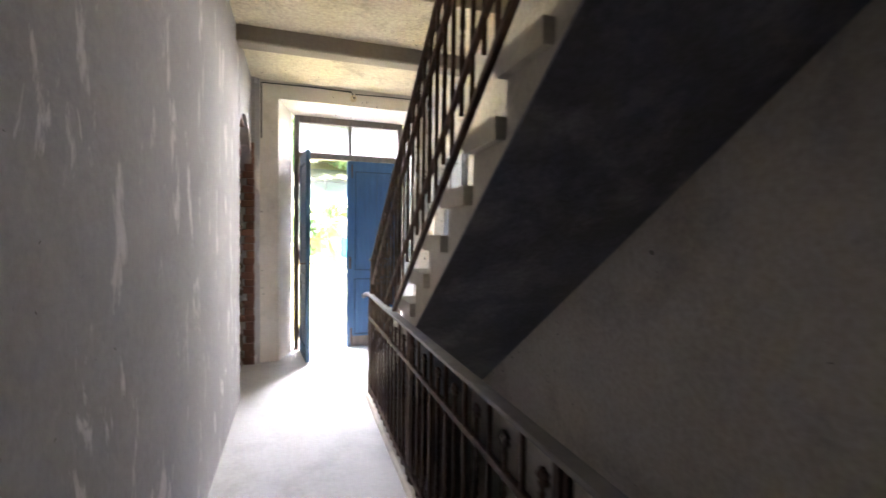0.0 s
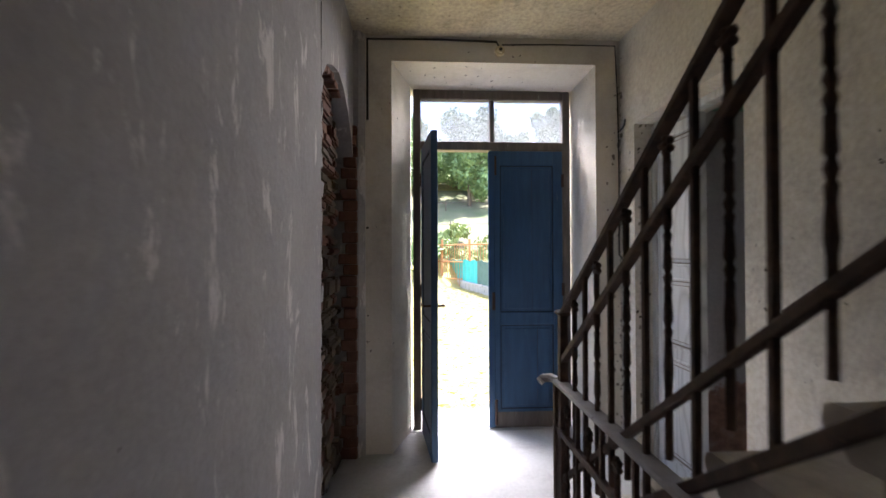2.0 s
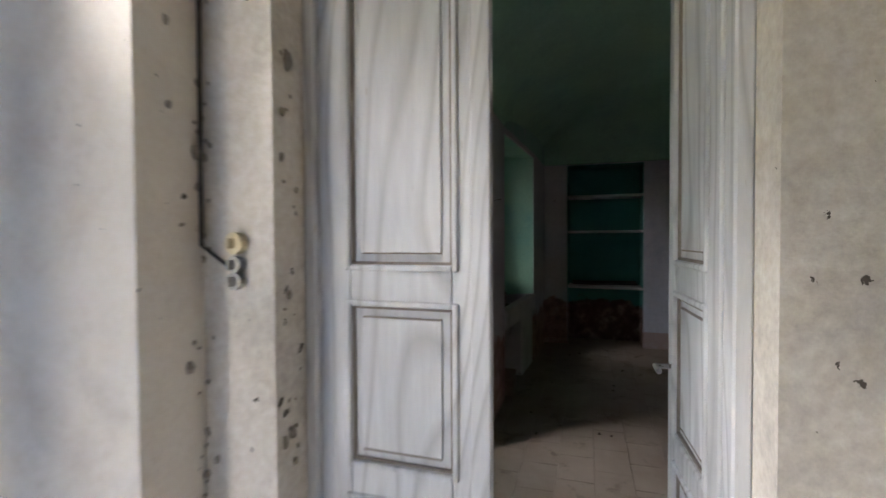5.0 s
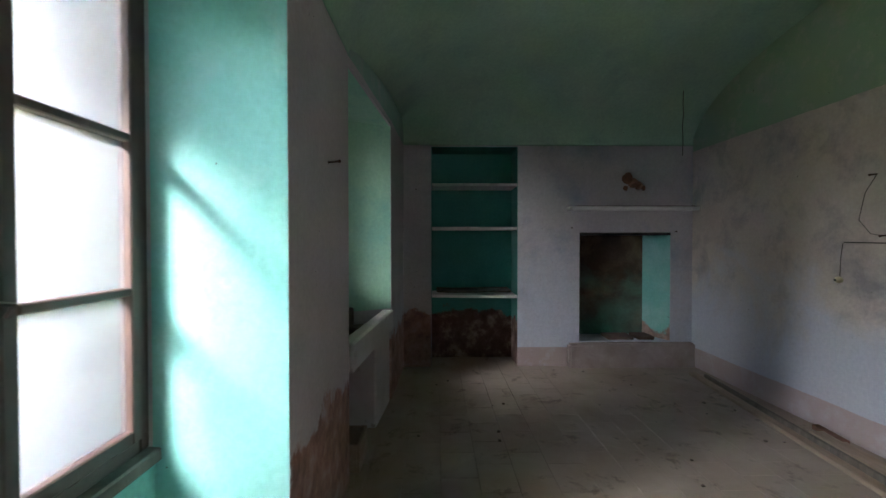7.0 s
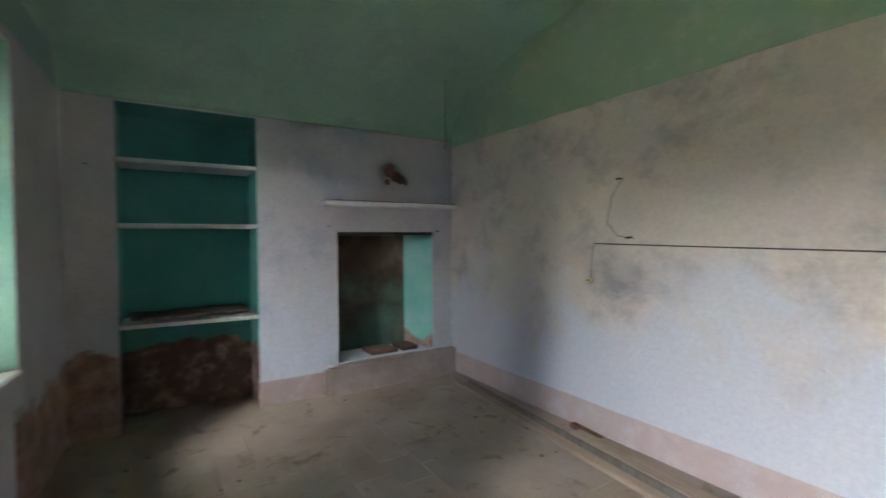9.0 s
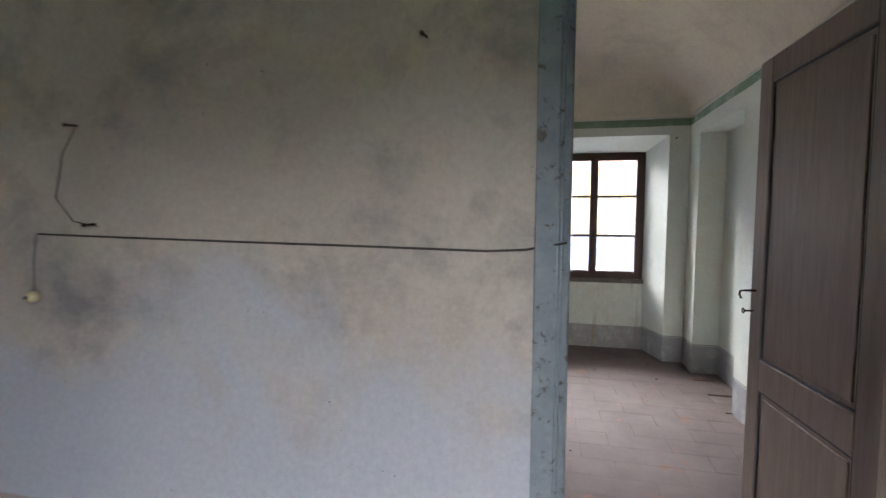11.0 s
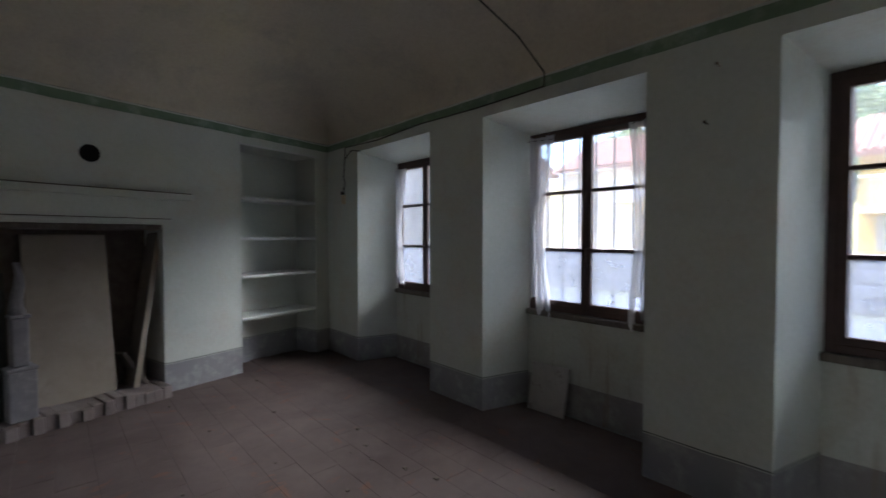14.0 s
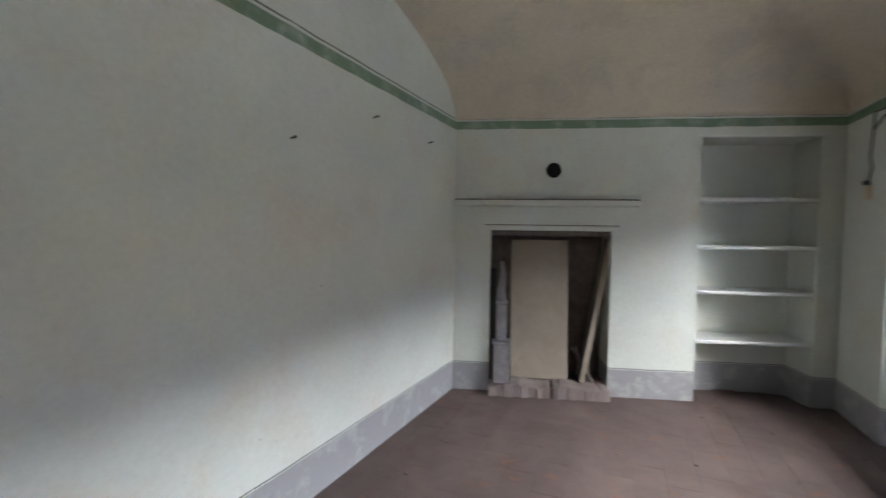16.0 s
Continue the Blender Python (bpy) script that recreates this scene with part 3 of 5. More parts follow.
prism(bm, [(6.698, 7.323), (6.498, IN2 - 0.002), (6.494, IN2 - 0.004), (6.694, 7.323)], 0.76, 2.268)
prism(bm, [(5.412, GY1 + 0.002), (5.552, IN2 - 0.002), (5.556, IN2 - 0.002), (5.416, GY1 + 0.002)], 0.76, 2.268)
prism(bm, [(5.43, GY1 + 0.01), (6.68, 7.335), (6.49, IN2 - 0.006), (5.57, IN2 - 0.006)], 2.262, 2.266)
box(bm, 5.56, 6.49, IN2 - 0.006, IN2 - 0.002, 0.76, 0.95); box(bm, 5.56, 6.49, IN2 - 0.006, IN2 - 0.002, 2.2, 2.262)
setting("window_reveal", bm, M_GREENREV, "pale green distempered window reveal", "reveal")
setting("wall_west_green", box(B(), GX0, GX0 + 0.004, GY0, DY0 - 0.02, 0, 2.33), M_GWALL, "lilac distempered wall beside the double door")

# ---- white room walls ----
SY0, SY1, SZ = 1.0, 1.92, 2.235     # shelf niche
CY0, CY1, CZ = 2.63, 3.66, 1.44      # fireplace
bm = B()
for y0, y1, z0, z1 in ((CY1, WY1, -0.2, TOP), (CY0, CY1, CZ, TOP), (SY1, CY0, -0.2, TOP), (SY0, SY1, SZ, TOP), (OUT_S, SY0, -0.2, TOP)):
    box(bm, WX1, WX1 + 0.35, y0, y1, z0, z1)
box(bm, WX1 + 0.35, OUT_E + 0.1, OUT_S, WY1, -0.2, TOP)
skew(setting("wall_east_white", bm, M_WWALL, "pale green plaster wall with niche and fireplace"))
bm = box(B(), WX1 + 0.34, WX1 + 0.349, CY0, CY1, 0, CZ)
skew(setting("fireplace_back", bm, M_MORTAR, "dark rough back of the open fireplace", "fireplace"))
WW = (((2.735, 4.005), (2.85, 3.905), 0.72, 2.15), ((4.605, 5.84), (4.72, 5.74), 0.72, 2.15), ((6.47, 7.68), (6.58, 7.57), 0.72, 2.15))
FRAME_D = 0.43
window_wall("wall_south", WY0, OUT_S, FRAME_D, WW, WX0, OUT_E, (0, 0), M_WWALL, "pale green plaster wall with three deep window recesses", -1)
bm = B()
ay0, ay1, az = 1.13, 2.05, 2.2
box(bm, WX0 - 0.35, WX0, OUT_S, ay0, -0.2, TOP); box(bm, WX0 - 0.35, WX0, ay1, 2.3, -0.2, TOP); box(bm, WX0 - 0.35, WX0, ay0, ay1, az, TOP); box(bm, WX0 - 0.35, WX0 - 0.22, ay0, ay1, -0.2, az)
setting("wall_west_white", bm, M_WWALL, "pale green plaster wall with a shallow alcove")
setting("wall_west_white_end", box(B(), WX0, WX0 + 0.004, 2.3, WY1, 0, 2.41), M_WWALL, "pale green plaster wall beside the inner door")
# stained plaster aprons under the white room's sills
M_DRIP = plaster("drip_stained_distemper", (0.52, 0.54, 0.48), (0.62, 0.64, 0.58), (0.50, 0.47, 0.39), bands=((-1, 0.245, (0.28, 0.265, 0.26)),), spots=0.3)
_nt = M_DRIP.node_tree
_b = _nt.nodes["Principled BSDF"]
_old = _b.inputs["Base Color"].links[0].from_socket
_run = ramp(_nt, noise_of(_nt, place(_nt, (7.0, 7.0, 0.45)), 2.2, 5, 0.6, 0.2), (0.56, grey(0)), (0.70, grey(0.75)))
_nt.links.new(mix(_nt, _run, _old, (0.27, 0.20, 0.12)), _b.inputs["Base Color"])
for (a, b), (fa, fb), sill, head in WW:
    setting("sill_apron", box(B(), fa + 0.004, fb - 0.004, WY0 - FRAME_D - 0.002, WY0 - FRAME_D + 0.003, 0, sill - 0.004), M_DRIP, "pale plaster with brown drip stains below the sill")
# roof slab closes the building
setting("roof_slab", box(B(), GX0 - 0.2, OUT_E + 0.1, OUT_S, OUT_N, TOP, TOP + 0.2), M_CONC, "concrete slab over the rooms", "roof")
setting("roof_slab", box(B(), -0.3, GX0 - 0.2, 5.2, OUT_N, TOP, TOP + 0.2), M_CONC, "concrete slab over the hall", "roof")

# ---- outdoors, rough ----
def ground_z(x, y):
    z = -0.12
    if y > 24:
        z += min(9.0, (y - 24) * 0.42)
    if y < -30:
        z += min(14.0, (-30 - y) * 0.35)
    return z


bm = B()
xs = [-600, -200, -80, -50, -35, -25, -18, -12, -8, -5, -2.5, -0.3, 1, 2.2, 4, 6, 8.7, 11, 14, 18, 25, 35, 50, 80, 200, 600]
ys = [-600, -200, -90, -60, -45, -36, -30, -24, -18, -12, -8, -5, -2, OUT_S - 0.3, 4, OUT_N + 0.3, 11, 14, 17, 20, 24, 28, 32, 36, 40, 46, 60, 90, 200, 600]
grid = [[bm.verts.new((x, y, min(ground_z(x, y), 12) - (0.2 if OUT_S - 0.4 < y < OUT_N + 0.2 and -0.4 < x < 8.8 else 0) - (3.0 if 2 < y < 7 and 0 < x < 8 else 0))) for y in ys] for x in xs]
for i in range(len(xs) - 1):
    for j in range(len(ys) - 1):
        bm.faces.new((grid[i][j], grid[i + 1][j], grid[i + 1][j + 1], grid[i][j + 1]))
setting("ground", bm, M_GRASS, "sunlit mown meadow with dry hay and rising slope", "ground")

# ---- staircase ----
TREAD, RISE, Y1 = 0.276, 0.193, 6.53
SX0, SX1 = 1.69, 2.505
stairs = thing("staircase", "worn stone staircase with plastered sloping soffit", "stairs", kind="structure")
N = 15
pts = [(Y1 - 0.02, 0.0)]
for n in range(1, N + 1):
    y = Y1 - 0.02 - (n - 1) * TREAD
    pts += [(y, n * RISE - 0.075), (y - TREAD, n * RISE - 0.075)]
y_end = Y1 - 0.02 - N * TREAD
pts += [(y_end, 0.14 + (6.1 - y_end) * 0.725), (6.28, 0.0)]
part("flight", prism(B(), pts, SX0, SX1, "x"), M_STEP, stairs)
part("soffit", prism(B(), [(6.285, -0.004), (y_end, 0.136 + (6.1 - y_end) * 0.725), (y_end, 0.12 + (6.1 - y_end) * 0.725), (6.31, -0.02)], SX0 + 0.002, SX1 - 0.002, "x"), M_SOFFIT, stairs, "bluish grey plaster soffit, darkened in colour for underside shade")
bm = B()
prof = [(0.012, -0.075), (0.022, -0.06), (0.03, -0.05), (0.048, -0.046), (0.058, -0.036), (0.062, -0.02), (0.055, -0.006), (0.042, 0), (-TREAD + 0.01, 0), (-TREAD + 0.01, -0.075)]
prism(bm, [(Y1 - 0.02 + a, RISE + b) for a, b in prof], SX0 - 0.032, SX1 - 0.003, "x")
rough_up(bm, 0.004, 9)
step = part("step", bm, M_STEP, stairs)
for n in range(1, N):
    o = new("step", step.data)
    o.parent = stairs
    o.location = (0.003 * math.sin(n * 7), -n * TREAD, n * RISE)
bm = B()
ball(bm, (SX0 - 0.004, Y1 - 0.02 - TREAD + 0.03, RISE - 0.03), 0.02, 8)
stud = part("stud", bm, M_SOFFIT, stairs)
for n in range(1, 10):
    o = new("stud", stud.data)
    o.parent = stairs
    o.location = (0, -n * TREAD, n * RISE)


# ---- iron railings ----
def twisted(z0, z1, r=0.0075, turns=7):
    bm, rings, k = B(), [], 30
    for i in range(k):
        s = i / (k - 1)
        a = turns * math.pi * min(1, max(0, (s - 0.12) / 0.62))
        rr = r * (1.25 if 0.12 < s < 0.74 else 1.15)
        rings.append([bm.verts.new((rr * 1.2 * math.cos(a + q * math.pi / 2), rr * math.sin(a + q * math.pi / 2), z1 + (z0 - z1) * s)) for q in range(4)])
    for p, q in zip(rings, rings[1:]):
        for j in range(4):
            bm.faces.new((p[j], p[(j + 1) % 4], q[(j + 1) % 4], q[j]))
    bm.faces.new(rings[0])
    bm.faces.new(rings[-1][::-1])
    for a in range(5):
        ball(bm, (0.0, 0.016 * math.cos(a * 1.257), z1 + 0.012 + 0.016 * math.sin(a * 1.257)), 0.011, 6)
    ball(bm, (0, 0, z1 + 0.012), 0.013, 6)
    ball(bm, (0, 0, z1 - 0.03), 0.011, 6, 0.5)
    return bm


RX = 1.645
def up(y, off=0.0):
    return 1.135 + (6.34 - y) * 0.727 + off


rail = thing("stair_railing", "rusty wrought-iron stair railing with twisted bars", "railing", "iron railings")
def sloped(off, w, h, y0=6.34, y1=2.6):
    return soft(prism(B(), [(y0, up(y0, off) - h), (y0, up(y0, off)), (y1, up(y1, off)), (y1, up(y1, off) - h)], RX - w / 2, RX + w / 2, "x"), 0.003)


part("top_rail", sloped(0, 0.034, 0.026), M_IRON, rail)
part("middle_rail", sloped(-0.185, 0.028, 0.03), M_IRON, rail)
part("lower_rail", sloped(-0.66, 0.024, 0.028), M_IRON, rail)
part("bottom_rail", sloped(-0.865, 0.026, 0.034, 6.0), M_IRON, rail)
part("newel", soft(box(B(), RX - 0.017, RX + 0.017, 6.315, 6.351, 0.0, 1.128), 0.003), M_IRON, rail)
part("newel_cap", soft(box(B(), RX - 0.026, RX + 0.026, 6.30, 6.37, 1.126, 1.146), 0.008), M_IRON, rail)
tw = part("twisted_bar", twisted(-0.80, -0.075), M_IRON, rail, smooth=True)
pl = part("bar", soft(box(B(), -0.008, 0.008, -0.008, 0.008, -0.88, -0.01), 0.002), M_IRON, rail)
k = 0
for i in range(-2, 14):
    y = 5.78 - 0.2085 * i
    o = tw if k == 0 else new("twisted_bar", tw.data)
    o.parent, o.location = rail, (RX, y, up(y))
    o = pl if k == 0 else new("bar", pl.data)
    o.parent, o.location = rail, (RX, y - 0.104, up(y - 0.104))
    k += 1

guard = thing("stairwell_guard", "low iron guard railing with grey painted handrail", "railing", "iron railings")
GXX = 1.635
bm = soft(box(B(), GXX - 0.028, GXX + 0.028, 1.6, 6.36, 0.845, 0.862), 0.004)
part("handrail", bm, M_RAIL, guard, "flat grey painted handrail")
bm = B()
tube(bm, [(GXX, 6.36, 0.853), (GXX - 0.01, 6.43, 0.848), (GXX - 0.03, 6.475, 0.835), (GXX - 0.05, 6.47, 0.82)], 0.018, 8)
part("scroll", bm, M_RAIL, guard, "curled rail end")
part("middle_rail", soft(box(B(), GXX - 0.011, GXX + 0.011, 1.6, 6.38, 0.645, 0.672), 0.003), M_IRON, guard)
part("lower_rail", soft(box(B(), GXX - 0.011, GXX + 0.011, 1.6, 6.38, 0.07, 0.098), 0.003), M_IRON, guard)
tw = part("twisted_bar", twisted(0.02, 0.75, 0.007, 6), M_IRON, guard, smooth=True)
pl = part("bar", soft(box(B(), -0.008, 0.008, -0.008, 0.008, 0.0, 0.848), 0.002), M_IRON, guard)
k = 0
for i in range(21):
    y = 6.36 - 0.215 * i
    o = pl if k == 0 else new("bar", pl.data)
    o.parent, o.location = guard, (GXX, y, 0)
    o = tw if k == 0 else new("twisted_bar", tw.data)
    o.parent, o.location = guard, (GXX, y - 0.107, 0)
    k += 1
for y in (6.38, 5.0, 3.6, 2.2):
    part("post", soft(box(B(), GXX - 0.014, GXX + 0.014, y - 0.014, y + 0.014, 0, 0.85), 0.003), M_IRON, guard)
part("kerb", rough_up(soft(box(B(), 1.60, 1.70, 1.6, 6.42, -0.02, 0.035), 0.012), 0.003, 6), M_STEP, guard, "pale stone kerb at the stairwell edge")

wr = thing("wall_handrail", "thin dark iron handrail on the stair wall", "handrail")
part("rail", tube(B(), [(2.49, 6.2, 1.13), (2.455, 6.18, 1.15), (2.45, 5.0, 1.15 + 1.18 * 0.68), (2.45, 3.2, 1.15 + 2.98 * 0.68)], 0.011, 8), M_IRON, wr)
for y in (5.6, 4.4):
    part("bracket", rod(B(), (2.45, y, 1.14 + (6.18 - y) * 0.68), (2.507, y, 1.10 + (6.18 - y) * 0.68), 0.007), M_IRON, wr)

# cellar flight under the stairs
cellar = thing("cellar_stairs", "grey stone cellar steps leading down in shadow", "stairs", kind="structure")
st = part("step", soft(box(B(), 1.69, 2.505, -0.14, 0.14, -0.2, 0), 0.01), M_STEP, cellar)
st.location = (0, 2.5, -0.02)
for n in range(1, 13):
    o = new("step", st.data)
    o.parent, o.location = cellar, (0, 2.5 + 0.26 * n, -0.02 - 0.19 * n)


# ---- door leaves with panels ----
def leaf(name, parent, w, h, th, panels, material, stile=0.085, recess=0.012, label="", groove=None, bead=False):
    """A leaf that spans x 0..w, y 0..th, z 0..h; panels: (z0, z1) sunk between the stiles on both faces."""
    bm, z = B(), 0.0
    box(bm, 0, stile, 0, th, 0, h)
    box(bm, w - stile, w, 0, th, 0, h)
    for z0, z1 in list(panels) + [(h, h)]:
        box(bm, stile, w - stile, 0, th, z, z0)
        z = z1
    soft(bm, 0.004)
    ob = part(name, bm, material, parent, label)
    for z0, z1 in panels:
        bm = box(B(), stile - 0.002, w - stile + 0.002, recess, th - recess, z0 - 0.002, z1 + 0.002)
        soft(box(bm, stile + 0.028, w - stile - 0.028, recess - 0.006, th - recess + 0.006, z0 + 0.028, z1 - 0.028), 0.003)
        part("panel", bm, material, ob)
        # thin moulding; the groove colour carries the shadow round the panel
        bm = B()
        for a, b, c, d in ((stile, stile + 0.007, z0, z1), (w - stile - 0.007, w - stile, z0, z1), (stile + 0.007, w - stile - 0.007, z0, z0 + 0.007), (stile + 0.007, w - stile - 0.007, z1 - 0.007, z1)):
            box(bm, a, b, 0.004, th - 0.004, c, d)
        part("moulding", bm, groove or material, ob)
        if bead:
            bm, e = B(), 0.016
            for a, b, c, d in ((stile - e, stile, z0 - e, z1 + e), (w - stile, w - stile + e, z0 - e, z1 + e), (stile, w - stile, z0 - e, z0), (stile, w - stile, z1, z1 + e)):
                box(bm, a, b, -0.007, th + 0.007, c, d)
            part("bead", soft(bm, 0.004), material, ob)
            # dark lines painting the shade at the panel's upper and lower edge
            bm, e = B(), 0.030
            for a, b, c, d in ((stile + e, w - stile - e, z0 + e - 0.004, z0 + e), (stile + e, w - stile - e, z1 - e, z1 - e + 0.004)):
                box(bm, a, b, recess - 0.007, th - recess + 0.007, c, d)
            part("dirt_line", bm, groove or material, ob)
    return ob


def plank_seam(parent, xs, y, z0, z1, material):
    for x in xs:
        part("seam", box(B(), x - 0.0012, x + 0.0012, y - 0.001, y + 0.001, z0, z1), material, parent)


# entrance: frame, transom, two leaves
door1 = thing("door_1", "weathered blue panelled double entrance door, one leaf open", "door", kind="structure")
bm = B()
box(bm, FX0, FX0 + 0.06, FY, FY + 0.08, 0, FZ); box(bm, FX1 - 0.06, FX1, FY, FY + 0.08, 0, FZ)
box(bm, FX0 + 0.06, FX1 - 0.06, FY, FY + 0.08, FZ - 0.075, FZ); box(bm, FX0 + 0.06, FX1 - 0.06, FY - 0.006, FY + 0.08, 2.185, 2.255)
box(bm, 1.635, 1.67, FY + 0.01, FY + 0.07, 2.255, FZ - 0.075)
part("door_frame", rough_up(soft(bm, 0.006), 0.002, 12), M_FRAMEWOOD, door1, "dark weathered wooden frame")
for a, b in ((FX0 + 0.06, 1.635), (1.67, FX1 - 0.06)):
    part("transom_pane", box(B(), a, b, FY + 0.035, FY + 0.04, 2.255, FZ - 0.075), M_GLASS, door1, "clear glass pane").visible_shadow = False
PAN = ((0.14, 0.80), (0.90, 2.06))
r_leaf = leaf("leaf", door1, 0.575, 2.175, 0.045, PAN, M_BLUE, 0.075, groove=M_BLUEGROOVE, label="closed blue painted leaf")
r_leaf.location = (1.64, FY + 0.012, 0.01)
part("meeting_strip", soft(box(B(), -0.022, 0.03, -0.014, 0.0, 0.0, 2.17), 0.004), M_BLUE, r_leaf)
part("kick_board", soft(box(B(), 0.03, 0.57, -0.009, 0.0, 0.0, 0.12), 0.003), M_FRAMEWOOD, r_leaf, "worn grey kick board")
part("bolt", tube(B(), [(0.035, -0.02, 1.98), (0.035, -0.02, 2.13)], 0.008, 8), M_IRON, r_leaf)
part("bolt", tube(B(), [(0.035, -0.02, 0.03), (0.035, -0.02, 0.22)], 0.011, 8), M_IRON, r_leaf)
part("lock", soft(box(B(), 0.006, 0.03, -0.026, -0.012, 0.92, 1.06), 0.003), M_IRON, r_leaf)
for z in (0.2, 1.08, 1.94):
    part("hinge", rod(B(), (0.575, -0.01, z - 0.05), (0.575, -0.01, z + 0.05), 0.012), M_IRON, r_leaf)
plank_seam(r_leaf, (0.37,), 0.0055, 0.17, 0.77, M_DARKWOOD)
plank_seam(r_leaf, (0.33,), 0.0055, 0.93, 2.03, M_DARKWOOD)
l_leaf = leaf("leaf", door1, 0.56, 2.18, 0.045, PAN, M_BLUE, 0.075, groove=M_BLUEGROOVE, label="leaf standing open, dark against the light")
l_leaf.matrix_basis = pose(1.092, FY - 0.002, 0.01, 0, 0, -84)
part("handle", tube(B(), [(0.535, -0.0, 1.02), (0.535, -0.045, 1.02), (0.45, -0.05, 1.02)], 0.008, 8), M_IRON, l_leaf)
part("handle", tube(B(), [(0.535, 0.045, 1.02), (0.535, 0.09, 1.02), (0.45, 0.095, 1.02)], 0.008, 8), M_IRON, l_leaf)
for z in (0.2, 1.08, 1.94):
    part("hinge", rod(B(), (-0.005, 0.0, z - 0.05), (-0.005, 0.0, z + 0.05), 0.012), M_IRON, l_leaf)
setting("doorstep", rough_up(soft(box(B(), FX0 - 0.15, FX1 + 0.1, FY - 0.03, OUT_N + 0.25, -0.15, 0.006), 0.01), 0.003, 5), M_STONEGREY, "worn pale stone doorstep", "step")

# double door into the green room
door2 = thing("door_2", "grey-white panelled double door, one leaf open inwards", "door", kind="structure")
bm = B()
DX = 2.62
box(bm, DX, DX + 0.07, DY1 - 0.035, DY1, 0, DZ - 0.02); box(bm, DX, DX + 0.07, DY0, DY0 + 0.035, 0, DZ - 0.02); box(bm, DX, DX + 0.07, DY0 + 0.035, DY1 - 0.035, DZ - 0.05, DZ - 0.005)
part("door_frame", soft(bm, 0.005), M_PALEDOOR, door2)
PAN2 = ((0.10, 0.70), (0.80, 1.195), (1.30, 2.08))
a = leaf("leaf", door2, 0.449, 2.16, 0.04, PAN2, M_PALEDOOR, 0.09, bead=True, groove=M_GROOVE, label="closed leaf with three panels")
a.matrix_basis = pose(DX + 0.02, DY1 - 0.035, 0.01, 0, 0, -90)
b = leaf("leaf", door2, 0.455, 2.16, 0.04, PAN2, M_PALEDOOR, 0.09, bead=True, groove=M_GROOVE, label="open leaf with three panels")
b.matrix_basis = pose(DX + 0.07, DY0 + 0.002, 0.01, 0, 0, 3)
part("handle", tube(B(), [(0.41, 0.04, 0.98), (0.41, 0.085, 0.98), (0.33, 0.09, 0.985)], 0.008, 8), M_CHROME, b, "dull nickel lever handle")
part("meeting_strip", soft(box(B(), 0.405, 0.452, -0.010, 0.0, 0, 2.16), 0.003), M_PALEDOOR, a)

# inner doorway: blue-grey frame on the green side and brown leaf swung into the white room
door3 = thing("door_3", "dark brown panelled inner door standing open", "door", kind="structure")
bm = B()
box(bm, PX1, PX1 + 0.07, GY0, GY0 + 0.03, 0, PZ + 0.07); box(bm, PX0 - 0.07, PX0, GY0, GY0 + 0.03, 0, PZ + 0.07); box(bm, PX0, PX1, GY0, GY0 + 0.03, PZ, PZ + 0.07)
box(bm, PX1 - 0.012, PX1, WD, GY0 + 0.03, 0, PZ); box(bm, PX0, PX0 + 0.012, WD, GY0 + 0.03, 0, PZ); box(bm, PX0 + 0.012, PX1 - 0.012, WD, GY0 + 0.03, PZ - 0.012, PZ)
box(bm, PX1 + 0.02, PX1 + 0.07, GY0, GY0 + 0.03, PZ + 0.072, 2.5)
part("door_frame", rough_up(soft(bm, 0.004), 0.002, 14), M_GREYFRAME, door3, "chipped blue-grey painted frame")
bm = B()
box(bm, PX1 - 0.045, PX1 - 0.014, WD - 0.05, WD - 0.002, 0, PZ - 0.014); box(bm, PX0 + 0.014, PX0 + 0.05, WD, WD + 0.04, 0, PZ - 0.014)
part("door_stop", rough_up(soft(bm, 0.006), 0.002, 11), M_BROWNDOOR, door3, "dark brown inner frame post")
part("frame_post", rough_up(soft(box(B(), PX1 - 0.04, PX1 - 0.014, WD, WD + 0.032, 0, PZ - 0.014), 0.005), 0.002, 13), M_GREYFRAME, door3, "chipped blue-grey frame post")
c = leaf("leaf", door3, 0.79, 2.08, 0.036, ((0.10, 0.62), (0.76, 1.97)), M_BROWNDOOR, 0.1, groove=M_DARKWOOD, label="open dark brown leaf")
c.matrix_basis = pose(PX0 - 0.01, WD - 0.01, 0.01, 0, 0, -88)
part("handle", tube(B(), [(0.745, 0.036, 1.06), (0.745, 0.08, 1.06), (0.79, 0.08, 1.052), (0.80, 0.08, 1.035), (0.78, 0.08, 1.02)], 0.005, 8), M_IRON, c, "dark curled handle")
key = B()
rod(key, (0.76, 0.036, 0.965), (0.76, 0.075, 0.965), 0.004, 6)
tube(key, [(0.76 + 0.011 * math.cos(q), 0.078, 0.965 + 0.011 * math.sin(q)) for q in np.linspace(0, 6.3, 10)], 0.003, 5)
part("key", key, M_IRON, c, "iron key in the lock")


